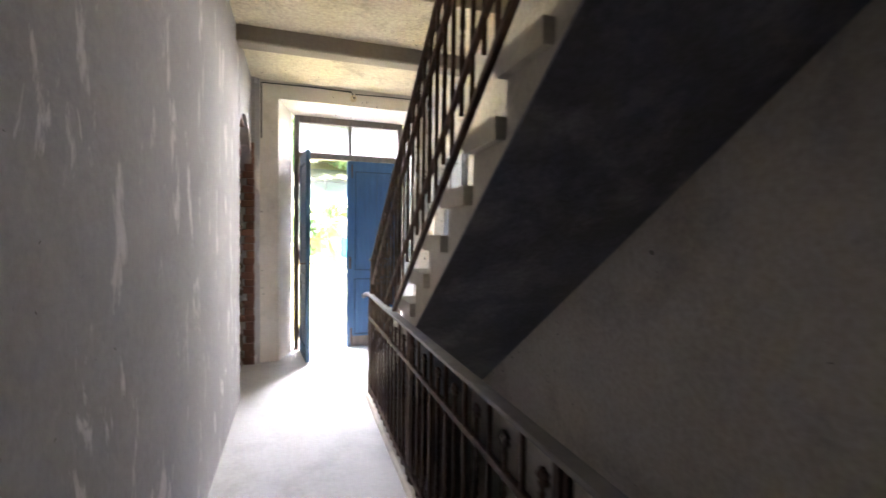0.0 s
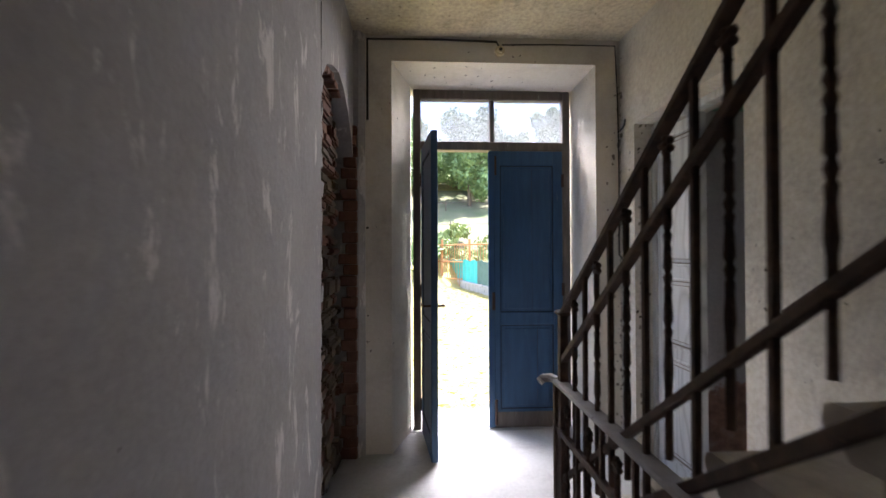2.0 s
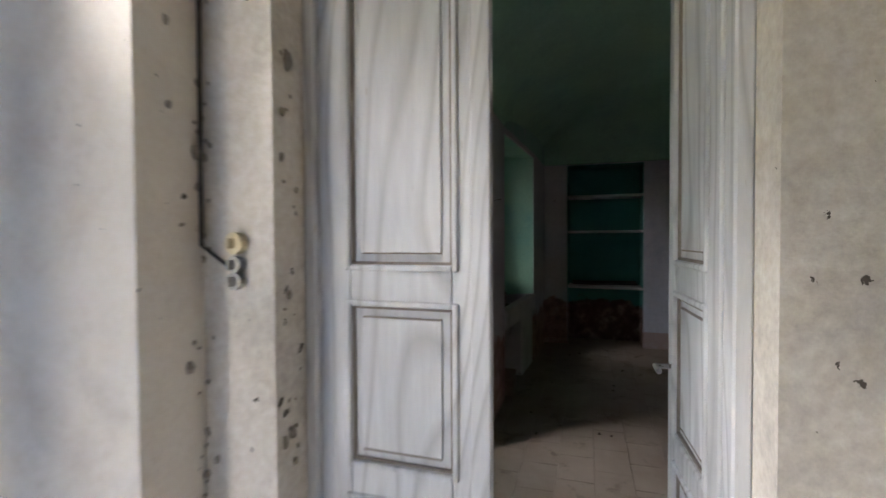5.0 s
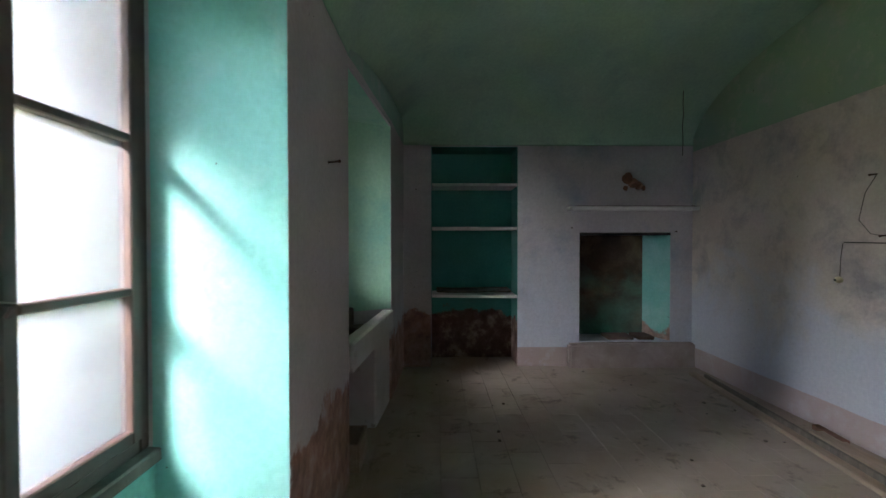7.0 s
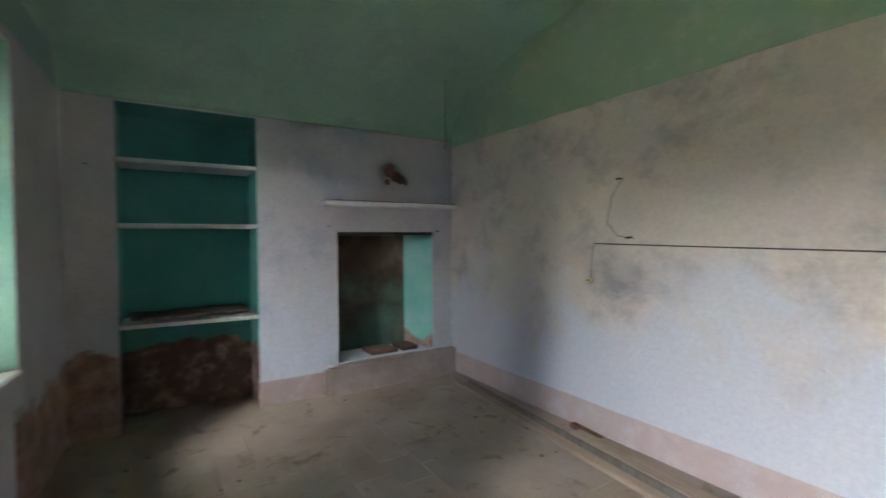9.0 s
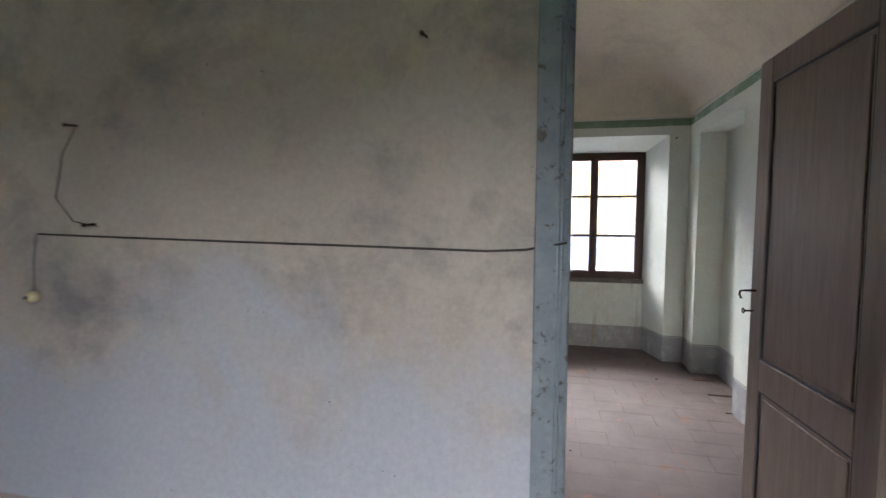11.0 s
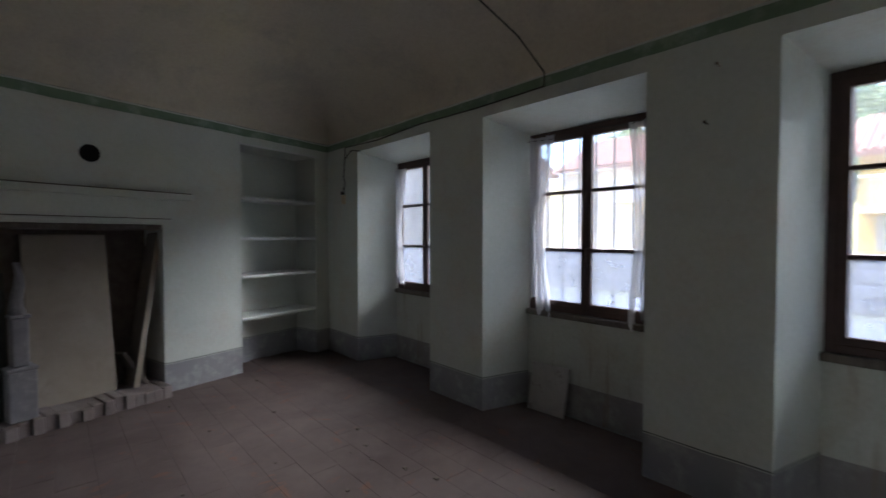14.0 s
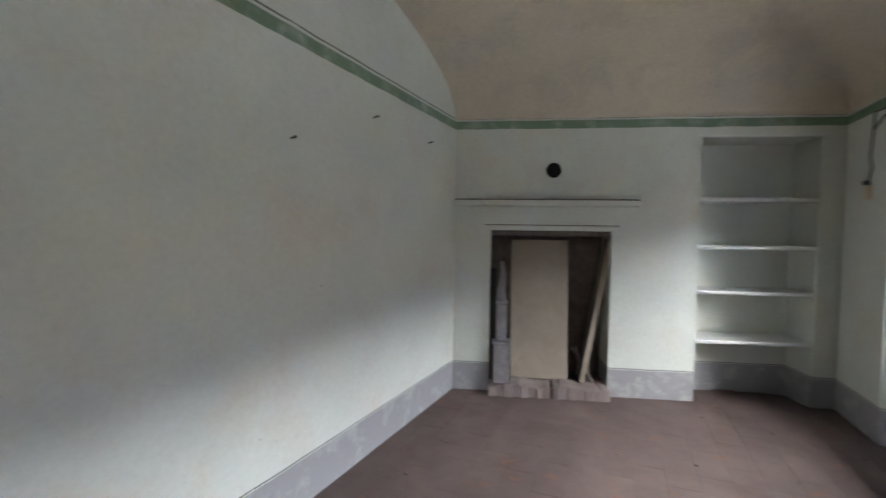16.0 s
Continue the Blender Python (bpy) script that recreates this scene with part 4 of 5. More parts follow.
# ---- windows ----
def window(name, fa, fb, y, z0, z1, sign, label, lower_frost=True, bars=True):
    """Two casements of three panes. sign: the way to the outside along y."""
    w = thing(name, label, "window", kind="structure")
    bm, t = B(), 0.045
    ya, yb = sorted((y, y + sign * 0.06))
    box(bm, fa, fa + t, ya, yb, z0, z1); box(bm, fb - t, fb, ya, yb, z0, z1); box(bm, fa + t, fb - t, ya, yb, z1 - t, z1); box(bm, fa + t, fb - t, ya, yb, z0, z0 + t)
    part("window_frame", rough_up(soft(bm, 0.005), 0.002, 12), M_WINWOOD, w)
    mid, h = (fa + fb) / 2, z1 - z0 - 2 * t
    for s, (a, b) in enumerate(((fa + t, mid), (mid, fb - t))):
        bm, st = B(), 0.04
        yc, yd = sorted((y - sign * 0.008, y + sign * 0.035))
        box(bm, a, a + st, yc, yd, z0 + t, z1 - t); box(bm, b - st, b, yc, yd, z0 + t, z1 - t)
        box(bm, a + st, b - st, yc, yd, z0 + t, z0 + t + st); box(bm, a + st, b - st, yc, yd, z1 - t - st, z1 - t)
        for q in (1, 2):
            zz = z0 + t + h * q / 3
            box(bm, a + st, b - st, yc, yd, zz - 0.012, zz + 0.012)
        cas = part("casement", soft(bm, 0.004), M_WINWOOD, w)
        for q in range(3):
            za, zb = z0 + t + h * q / 3 + 0.012, z0 + t + h * (q + 1) / 3 - 0.012
            ym = y + sign * 0.014
            p = part("pane", box(B(), a + st - 0.003, b - st + 0.003, ym - 0.0015, ym + 0.0015, za - 0.002, zb + 0.002), M_FROST if q == 0 and lower_frost else M_GLASS, cas)
            p.visible_shadow = False
    part("latch", tube(B(), [(mid, y - sign * 0.02, z0 + h * 0.36), (mid, y - sign * 0.035, z0 + h * 0.38), (mid - 0.04, y - sign * 0.035, z0 + h * 0.385)], 0.006, 6), M_IRON, w)
    yk = y - sign * 0.01
    part("window_sill", rough_up(soft(box(B(), fa - 0.02, fb + 0.02, *sorted((y - sign * 0.035, y + sign * 0.14)), z0 - 0.045, z0 - 0.001), 0.006), 0.003, 10), M_FRAMEWOOD, w, "worn cracked wooden sill")
    if bars:
        for i in range(7):
            x = fa + 0.08 + (fb - fa - 0.16) * i / 6
            part("bar", rod(B(), (x, y + sign * 0.13, z0 - 0.02), (x, y + sign * 0.13, z1 + 0.02), 0.008, 6), M_IRON, w)
    return w


for i, ((a, b), (fa, fb), sill, head) in enumerate(WW):
    window("window_%d" % (3 - i), fa + 0.004, fb - 0.004, WY0 - FRAME_D - 0.01, sill + 0.045, head - 0.004, -1, "brown wooden casement window with iron bars outside")
for i, ((a, b), (fa, fb), sill, head) in enumerate(GW):
    w = window("window_%d" % (4 + i), fa + 0.004, fb - 0.004, (GY1 + 0.43, IN2 + 0.01)[i], sill + 0.045, head - 0.004, 1, "brown casement window with louvred shutters outside", False, False)
    for side in (0, 1):
        sh = part("shutter", soft(box(B(), 0, 0.04, -0.02, 0.02, 0, head - sill), 0.004), M_LOUVRE, w, "louvred wooden shutter")
        wd = (fb - fa) / 2
        part("stile", soft(box(B(), wd - 0.04, wd, -0.02, 0.02, 0, head - sill), 0.004), M_LOUVRE, sh)
        sl = part("slat", prism(B(), [(-0.03, -0.03), (0.03, 0.02), (0.03, 0.03), (-0.03, -0.02)], 0.035, wd - 0.035, "x"), M_LOUVRE, sh)
        sl.location = (0, 0, 0.06)
        for q in range(1, int((head - sill) / 0.065) - 1):
            o = new("slat", sl.data)
            o.parent, o.location = sh, (0, 0, 0.06 + 0.065 * q)
        if side == 0:
            sh.matrix_basis = pose(fa + 0.01, OUT_N + 0.03, sill, 0, 0, 100 if i == 0 else 5)
        else:
            sh.matrix_basis = pose(fb - 0.01, OUT_N + 0.03, sill, 0, 0, 180 - (14 if i == 0 else 9))


# ---- net curtains on the two far windows ----
def net(name, x0, x1, y, z0, z1, seed, label):
    rnd, bm, n, k = random.Random(seed), B(), 18, 22
    g = []
    for i in range(n):
        s = i / (n - 1)
        col = []
        tail = z0 + 0.16 * abs(math.sin(seed + s * 5.0)) - 0.1 * (s > 0.75)
        for j in range(k):
            q = j / (k - 1)
            x = x0 + (x1 - x0) * (s * (1 - 0.45 * math.sin(min(1, q * 1.1) * 2.6)) + 0.12 * q * math.sin(seed))
            col.append(bm.verts.new((x, y + 0.02 * math.sin(s * 19 + seed) * (0.4 + q), z1 + (tail - z1) * q + 0.012 * rnd.random())))
        g.append(col)
    for i in range(n - 1):
        for j in range(k - 1):
            bm.faces.new((g[i][j], g[i + 1][j], g[i + 1][j + 1], g[i][j + 1]))
    ob = part(name, bm, M_CURTAIN, smooth=True)
    return tagged(ob, label, "curtain", "torn net curtains")


yc = WY0 - FRAME_D + 0.035
net("net_curtain", 5.70, 5.47, yc, 0.70, 2.10, 1, "torn white net curtain tied at its foot")
net("net_curtain", 4.75, 4.90, yc, 0.78, 2.08, 2, "torn white net curtain gathered at the window side")
net("net_curtain", 7.54, 7.33, yc, 0.80, 2.06, 3, "limp white net curtain on the corner window")
net("net_curtain", 6.62, 6.76, yc, 0.84, 2.06, 4, "limp white net curtain gathered aside")
tagged(part("curtain_string", tube(B(), [(5.73, yc, 2.09), (5.4, yc, 2.07), (5.23, yc, 2.11), (4.9, yc, 2.075), (4.73, yc, 2.09)], 0.003, 5), M_BLACK), "thin sagging curtain string across the window", "string")

# ---- built-in shelves ----
def shelf(x0, x1, y0, y1, z, label, sag=0.0, group="niche shelves"):
    bm = soft(box(B(), x0, x1, y0, y1, z - 0.03, z), 0.004)
    ob = part("shelf", bm, M_SHELF)
    if sag:
        ob.matrix_basis = Matrix.Translation((0, (y0 + y1) / 2, z)) @ Matrix.Rotation(sag, 4, "X") @ Matrix.Translation((0, -(y0 + y1) / 2, -z))
    return tagged(ob, label, "shelf", group)


for z in (1.735, 1.335, 0.955, 0.535):
    skew(shelf(WX1 - 0.006, WX1 + 0.345, SY0 + 0.002, SY1 - 0.002, z, "dusty white painted shelf built into the niche"))
for z, sag in ((1.925, 0), (1.47, 0), (0.755, 0.012)):
    shelf(GX1 - 0.012, GX1 + 0.38, NY0 + 0.006, NY1 - 0.006, z, "white-edged shelf in the teal niche", sag, "teal niche shelves")
skew(tagged(part("niche_trim", soft(box(B(), WX1 - 0.012, WX1, SY0 - 0.03, SY1 + 0.03, SZ, SZ + 0.018), 0.003), M_SHELF), "thin dark-edged trim over the niche", "trim", kind="structure"))
tagged(part("nail_shelf_dust", rough_up(soft(box(B(), GX1 + 0.04, GX1 + 0.36, NY0 + 0.05, NY1 - 0.05, 0.772, 0.80), 0.01), 0.012, 14, 3), M_MORTAR), "dark rubble dust lying on the shelf", "rubble")

# ---- fireplaces ----
skew(tagged(part("mantel_shelf", rough_up(soft(box(B(), WX1 - 0.13, WX1, 2.42, 4.0, 1.65, 1.70), 0.012, 2), 0.002, 5), M_WWALL), "pale green plaster mantel shelf above the fireplace", "mantel"))
skew(tagged(part("fireplace_moulding", soft(box(B(), WX1 - 0.015, WX1, 2.57, 3.72, CZ + 0.02, CZ + 0.045), 0.004), M_WWALL), "thin plaster moulding over the fireplace", "trim", kind="structure"))
skew(tagged(part("lintel", rough_up(soft(box(B(), WX1 + 0.01, WX1 + 0.3, CY0, CY1, CZ - 0.045, CZ), 0.008), 0.006, 8, 2), M_FRAMEWOOD), "cracked dark wooden fireplace lintel", "lintel", kind="structure"))
hearth = thing("brick_hearth", "low hearth edge of whitewashed bricks on end", "hearth")
for i in range(15):
    y = CY0 + 0.005 + i * 0.0685
    part("brick", rough_up(soft(box(B(), WX1 - 0.13 + 0.012 * math.sin(i * 3), WX1 + 0.12, y, y + 0.0675, -0.01, 0.10 + 0.014 * math.sin(i * 5.3)), 0.006), 0.006, 22), M_HEARTH, hearth)
part("mortar_bed", rough_up(box(B(), WX1 - 0.10, WX1 + 0.3, CY0, CY1, -0.01, 0.09), 0.004, 9, 3), M_HEARTH, hearth)
skew(hearth)
slab = part("leaning_board", soft(box(B(), -0.02, 0.0, -0.26, 0.26, 0, 1.27), 0.006), M_SLAB)
slab.matrix_basis = EAST @ pose(WX1 + 0.10, 3.21, 0.10, 0, 9, 0)
tagged(slab, "large beige board leaning in the fireplace", "board")
bd = part("leaning_plank", soft(box(B(), -0.10, 0.10, -0.02, 0.02, 0, 1.30), 0.005), M_FRAMEWOOD)
bd.matrix_basis = EAST @ pose(WX1 + 0.11, 2.845, 0.105, 10.5, 4, 0)
tagged(bd, "dark wooden plank with pale edge leaning aslant", "plank")
part("edge", soft(box(B(), -0.104, -0.099, -0.021, 0.021, 0, 1.30), 0.002), M_SLAB, bd, "pale sawn edge")
bd2 = part("leaning_plank", soft(box(B(), -0.08, 0.08, -0.016, 0.016, 0, 0.32), 0.004), M_FRAMEWOOD)
bd2.matrix_basis = EAST @ pose(WX1 + 0.13, 2.75, 0.105, -28, 6, 0)
tagged(bd2, "short dark plank leaning in the fireplace corner", "plank")
pil = thing("stone_finial", "broken grey carved stone finial on a stepped base", "stone finial", at=(WX1 - 0.02, 3.555, 0.1))
skew(pil)
part("base", rough_up(soft(box(B(), -0.075, 0.075, -0.075, 0.075, 0, 0.34), 0.008), 0.002, 12), M_FINIAL, pil)
part("collar", soft(box(B(), -0.082, 0.082, -0.082, 0.082, 0.34, 0.365), 0.006), M_FINIAL, pil)
part("shaft", rough_up(soft(box(B(), -0.045, 0.045, -0.045, 0.045, 0.365, 0.69), 0.008), 0.002, 12), M_FINIAL, pil)
part("cap", soft(box(B(), -0.055, 0.055, -0.055, 0.055, 0.69, 0.715), 0.006), M_FINIAL, pil)
bm = B()
for q in range(7):
    rod(bm, (0, 0.01 * math.sin(q), 0.71 + q * 0.05), (0, 0.01 * math.sin(q + 1), 0.715 + (q + 1) * 0.05), 0.045 - q * 0.004, 9, 0.042 - q * 0.004)
part("top", rough_up(bm, 0.008, 22), M_FINIAL, pil, "broken pale carved top")
ir = part("iron_plate", soft(box(B(), -0.01, 0.01, -0.03, 0.03, 0, 1.0), 0.01), M_BLACK)
ir.matrix_basis = EAST @ pose(WX1 + 0.02, 3.635, 0.1, 0, 2, 0)
tagged(ir, "narrow black iron plate leaning in the fireplace", "iron plate")
# solid disc on the wall; the hole's darkness is only its colour
bm = B()
rod(bm, (WX1 - 0.004, 3.13, 1.965), (WX1 + 0.004, 3.13, 1.965), 0.066, 24)
hole = part("stovepipe_hole", bm, M_VOID)
skew(tagged(hole, "round black disc painting the dark of a stovepipe hole", "hole", kind="structure"))

tagged(part("mantel_shelf", rough_up(soft(box(B(), GX1 - 0.15, GX1, GY0 + 0.01, 5.575, 1.635, 1.675), 0.008), 0.004, 7), M_SHELF), "warped white mantel shelf above the sooty fireplace", "mantel")
bm = rough_up(soft(box(B(), GX1 - 0.085, GX1 + 0.38, GY0, 5.56, -0.02, KZ0 - 0.01), 0.02, 2), 0.008, 6, 3)
tagged(part("hearth", bm, M_HEARTH), "low chipped plastered hearth of the fireplace", "hearth")
tagged(part("lintel", soft(box(B(), GX1 + 0.006, GX1 + 0.3, KY0 - 0.03, KY1, KZ1 - 0.03, KZ1 - 0.002), 0.004), M_BLACK), "sooty black iron lintel of the fireplace", "lintel", kind="structure")
for y0, y1 in ((4.6, 4.78), (4.82, 5.1)):
    tagged(part("hearth_brick", rough_up(soft(box(B(), GX1 + 0.06, GX1 + 0.3, y0, y1, KZ0 - 0.004, KZ0 + 0.035), 0.008), 0.004, 20), M_SOOT), "sooty loose brick lying in the hearth", "brick", "loose hearth bricks")
# flue hole with crumbling brick above the shelf
bm = B()
for i, (dy, dz, r) in enumerate(((0.0, 0.0, 0.06), (-0.06, -0.05, 0.055), (-0.12, -0.08, 0.045), (0.02, -0.1, 0.03), (-0.17, -0.1, 0.03))):
    ball(bm, (GX1 + 0.005, 4.93 + dy, 1.98 + dz), r, 8)
tagged(part("broken_flue", rough_up(bm, 0.015, 25), M_BRICK), "patch of broken plaster with bare brown brick", "broken plaster", kind="structure")

# stone sink under the second green window
sink = thing("stone_sink", "grey plastered sink with dirty brown basin under the window", "sink")
def front(x, out=0.0):
    return GY1 - 0.1 * (x - 5.41) / 1.29 - out


bm = prism(B(), [(5.42, front(5.42, 0.02)), (6.69, front(6.69, 0.02)), (6.67, front(6.67) + 0.07), (5.45, front(5.45) + 0.07)], 0.585, 0.755)
part("apron", rough_up(soft(bm, 0.012), 0.004, 8), M_WHITEWASH, sink, "whitewashed front edge of the sink")
bm = prism(B(), [(5.45, front(5.45) + 0.07), (6.67, front(6.67) + 0.07), (6.50, IN2), (5.55, IN2)], 0.60, 0.655)
part("basin", rough_up(bm, 0.003, 8), M_SINK, sink, "dirty brown basin floor")
bm = box(B(), 5.56, 6.49, IN2 - 0.07, IN2, 0.655, 0.80); box(bm, 6.02, 6.09, 7.42, IN2 - 0.07, 0.655, 0.725)
part("rim", rough_up(soft(bm, 0.012), 0.004, 9), M_SINK, sink, "dark grimy back ledge")
bm = prism(B(), [(6.12, front(6.12, -0.005)), (6.66, front(6.66, -0.005)), (6.5, IN2), (6.12, IN2)], -0.01, 0.59)
part("pier", rough_up(soft(bm, 0.012), 0.004, 6), M_WHITEWASH, sink, "whitewashed pier under the sink")
cr = thing("crate", "small open brown wooden crate on the floor", "crate", at=(5.64, GY1 + 0.06, 0))
for n_, b_ in (("side", (-0.14, 0.14, -0.1, -0.085, 0, 0.16)), ("side", (-0.14, 0.14, 0.085, 0.1, 0, 0.16)), ("end", (-0.14, -0.125, -0.085, 0.085, 0, 0.16)), ("end", (0.125, 0.14, -0.085, 0.085, 0, 0.16)), ("bottom", (-0.125, 0.125, -0.085, 0.085, 0, 0.012))):
    part(n_, soft(box(B(), *b_), 0.003), M_PLANK, cr)

# planks on the green room floor
def plank(p, q, w, h, z, label, material):
    p, q = Vector((*p, z)), Vector((*q, z))
    L = (q - p).length
    ob = part("floor_plank", rough_up(soft(box(B(), 0, L, -w / 2, w / 2, 0, h), 0.004), 0.0015, 6), material)
    ob.matrix_basis = Matrix.Translation(p) @ Matrix.Rotation(math.atan2(q.y - p.y, q.x - p.x), 4, "Z")
    return tagged(ob, label, "plank", "planks along the wall")


plank((7.33, 4.42), (4.6, 4.68), 0.07, 0.03, 0, "long weathered wooden batten lying on the floor", M_PLANK)
plank((7.2, 4.37), (4.7, 4.58), 0.025, 0.045, 0, "thin dark batten lying beside a plank", M_FRAMEWOOD)
plank((5.95, 4.36), (4.8, 4.47), 0.12, 0.03, 0, "broad grey-brown plank lying by the wall", M_PLANK)
plank((6.05, 4.29), (5.78, 4.32), 0.05, 0.035, 0, "short reddish broken piece of wood", M_BRICK)
pn = part("floor_board", soft(box(B(), -0.16, 0.16, -0.01, 0.01, 0, 0.36), 0.004), M_STONEGREY)
pn.matrix_basis = pose(5.5, WY0 - FRAME_D + 0.10, 0.0, 14, 0, 3)
tagged(pn, "small grey board leaning under the window", "board")


# ---- wires, switches, nails ----
def wire(pts, label, r=0.005, name="cable"):
    return tagged(part(name, tube(B(), pts, r, 6), M_BLACK), label, "cable")


yw = GY0 + 0.006
wire([(5.90, yw, 1.308), (5.5, yw, 1.30), (5.0, yw, 1.292), (4.5, yw, 1.285), (4.1, yw, 1.278), (3.98, yw, 1.285), (3.86, GY0 + 0.036, 1.31)], "dark cable drooping along the partition wall", 0.004)
wire([(5.91, yw, 1.30), (5.925, yw, 1.2), (5.93, yw, 1.08)], "thin dark wire hanging to a wall switch", 0.002)
wire([(5.69, yw, 1.72), (5.76, yw, 1.62), (5.80, yw, 1.45), (5.72, yw, 1.36), (5.6, yw, 1.34)], "loose thin wire curling on the wall", 0.002)
wire([(7.20, 4.60, 2.80), (7.21, 4.60, 2.62), (7.20, 4.60, 2.52), (7.215, 4.60, 2.42), (7.205, 4.60, 2.26), (7.21, 4.60, 2.13)], "dark wire hanging from the vault", 0.004)
lb = thing("wall_bulb", "small yellowed pull switch on the wall", "switch")
part("body", ball(B(), (5.93, GY0 + 0.012, 1.055), 0.026, 10, 0.9), M_PORC, lb, smooth=True)
part("button", rod(B(), (5.93, GY0 + 0.03, 1.055), (5.93, GY0 + 0.042, 1.055), 0.008), M_BLACK, lb)


def nail(p, d, label="bent rusty nail in the wall", L=0.045):
    bm = rod(B(), p, Vector(p) + Vector(d) * L, 0.0045, 6)
    ball(bm, Vector(p) + Vector(d) * L, 0.008, 6)
    return tagged(part("nail", bm, M_IRON), label, "nail", "wall nails")


for p in ((5.526, 4.035, 1.861), (6.232, 3.99, 2.125), (6.997, 3.95, 2.107)):
    nail(p, (-0.25, -0.95, 0.1))
for p in ((4.95, GY1, 1.66),):
    nail(p, (0.25, -0.95, 0.15), "bent rusty iron hook in the wall", 0.05)
nail((7.36, GY1, 1.27), (-0.2, -0.95, 0.2), "bent rusty iron hook in the wall", 0.05)
for p in ((5.69, GY0, 1.727), (5.62, GY0, 1.35), (4.3, GY0, 1.95)):
    nail(p, (0.1, 0.95, -0.1))
for p in ((GX1, 7.15, 1.86), (GX1, 4.42, 1.42), (GX1, 5.52, 1.46)):
    nail(p, (-0.95, 0.1, 0.0))
for x, z in ((4.25, 2.17), (4.3, 1.9), (2.68, 2.2)):
    nail((x, WY0, z), (0, 0.95, 0.1))

ys_ = WY0 + 0.006
wire([(5.55, ys_ + 1.2, 2.97), (5.417, 1.486, 2.83), (5.34, 1.06, 2.62), (5.28, ys_, 2.42), (5.28, ys_, 2.33), (5.9, ys_, 2.32), (6.6, ys_, 2.33), (7.3, ys_, 2.30), (7.93, ys_, 2.32), (7.95, ys_, 2.1), (7.97, ys_, 2.0), (7.93, ys_, 1.93), (7.97, ys_, 1.86), (7.95, ys_, 1.8)], "dark cable running along the painted stripe", 0.006)
wire([(7.62, ys_, 2.24), (7.8, ys_, 2.27), (7.93, ys_, 2.2)], "short dark cable above the corner window", 0.006)
sw = thing("old_wall_socket", "broken old socket with crumbling plaster", "socket")
part("base", soft(box(B(), 7.92, 7.99, WY0, WY0 + 0.025, 1.70, 1.80), 0.006), M_PORC, sw)
part("knob", ball(B(), (7.955, WY0 + 0.03, 1.82), 0.02, 8), M_BLACK, sw)

lamp = thing("lamp_socket", "round cream porcelain lamp socket above the door", "lamp socket")
part("base", rod(B(), (1.64, HY1, 2.79), (1.64, HY1 - 0.03, 2.79), 0.034, 16), M_PORC, lamp)
part("holder", rod(B(), (1.64, HY1 - 0.03, 2.79), (1.64, HY1 - 0.06, 2.785), 0.02, 12), M_PORC, lamp)
part("contact", rod(B(), (1.64, HY1 - 0.06, 2.785), (1.64, HY1 - 0.064, 2.785), 0.012, 10), M_BLACK, lamp)
wire([(0.72, HY1 - 0.006, 2.3), (0.72, HY1 - 0.006, 2.86), (1.2, HY1 - 0.006, 2.868), (1.62, HY1 - 0.006, 2.86), (1.64, HY1 - 0.006, 2.82)], "black cable along the top of the end wall", 0.008)
wire([(1.66, HY1 - 0.006, 2.84), (2.0, HY1 - 0.006, 2.85), (2.47, HY1 - 0.008, 2.85), (2.485, HY1 - 0.01, 2.5), (2.49, HY1 - 0.01, 2.26), (2.492, HY1 - 0.012, 1.9), (2.49, HY1 - 0.01, 1.36), (2.498, 7.56, 1.30)], "black cable running down the wall corner", 0.005)
wire([(2.498, 7.64, 2.24), (2.498, 7.58, 2.26), (2.498, 7.56, 2.30)], "loose cable end beside the door", 0.006)
sws = thing("wall_switches", "old porcelain rotary switch with two dark sockets", "switch")
for z, r, m_ in ((1.365, 0.026, M_PORC), (1.315, 0.02, M_CHROME), (1.275, 0.021, M_CHROME)):
    s_ = part("plate", rod(B(), (HX1, 7.55, z), (HX1 - 0.022, 7.55, z), r, 14), m_, sws)
    part("knob", soft(box(B(), HX1 - 0.04, HX1 - 0.02, 7.546, 7.554, z - 0.012, z + 0.012), 0.002), m_, s_)

# ---- archway filling: rubble, brick jamb and arch ring, broken plaster rim ----
setting("arch_filling", box(B(), 0.44, 0.50, AY0, AY1 + 0.02, -0.1, 2.55), M_MORTAR, "rough mortar behind the rubble of the archway")
rnd = random.Random(5)
z = 0.0
while z < 2.42:
    h = rnd.uniform(0.045, 0.085) if rnd.random() < 0.7 else rnd.uniform(0.09, 0.13)
    y = AY0 + 0.01
    while y < AY1 - 0.06:
        w = min(rnd.uniform(0.09, 0.24), AY1 - 0.03 - y)
        if w > 0.03 and not (1.42 < z < 1.52 and y > AY1 - 0.5):
            deep = rnd.uniform(-0.015, 0.035)
            bm = soft(box(B(), 0.47, 0.53 + deep, y + 0.006, y + w - 0.006, z + 0.006, z + h - 0.005), min(0.014, h * 0.2, w * 0.2), 2)
            rough_up(bm, 0.010, 11)
            part("stone", bm, M_STONE if z < 1.0 and rnd.random() < 0.7 or rnd.random() < 0.35 else M_BRICK, wall_left)
        y += w
    z += h
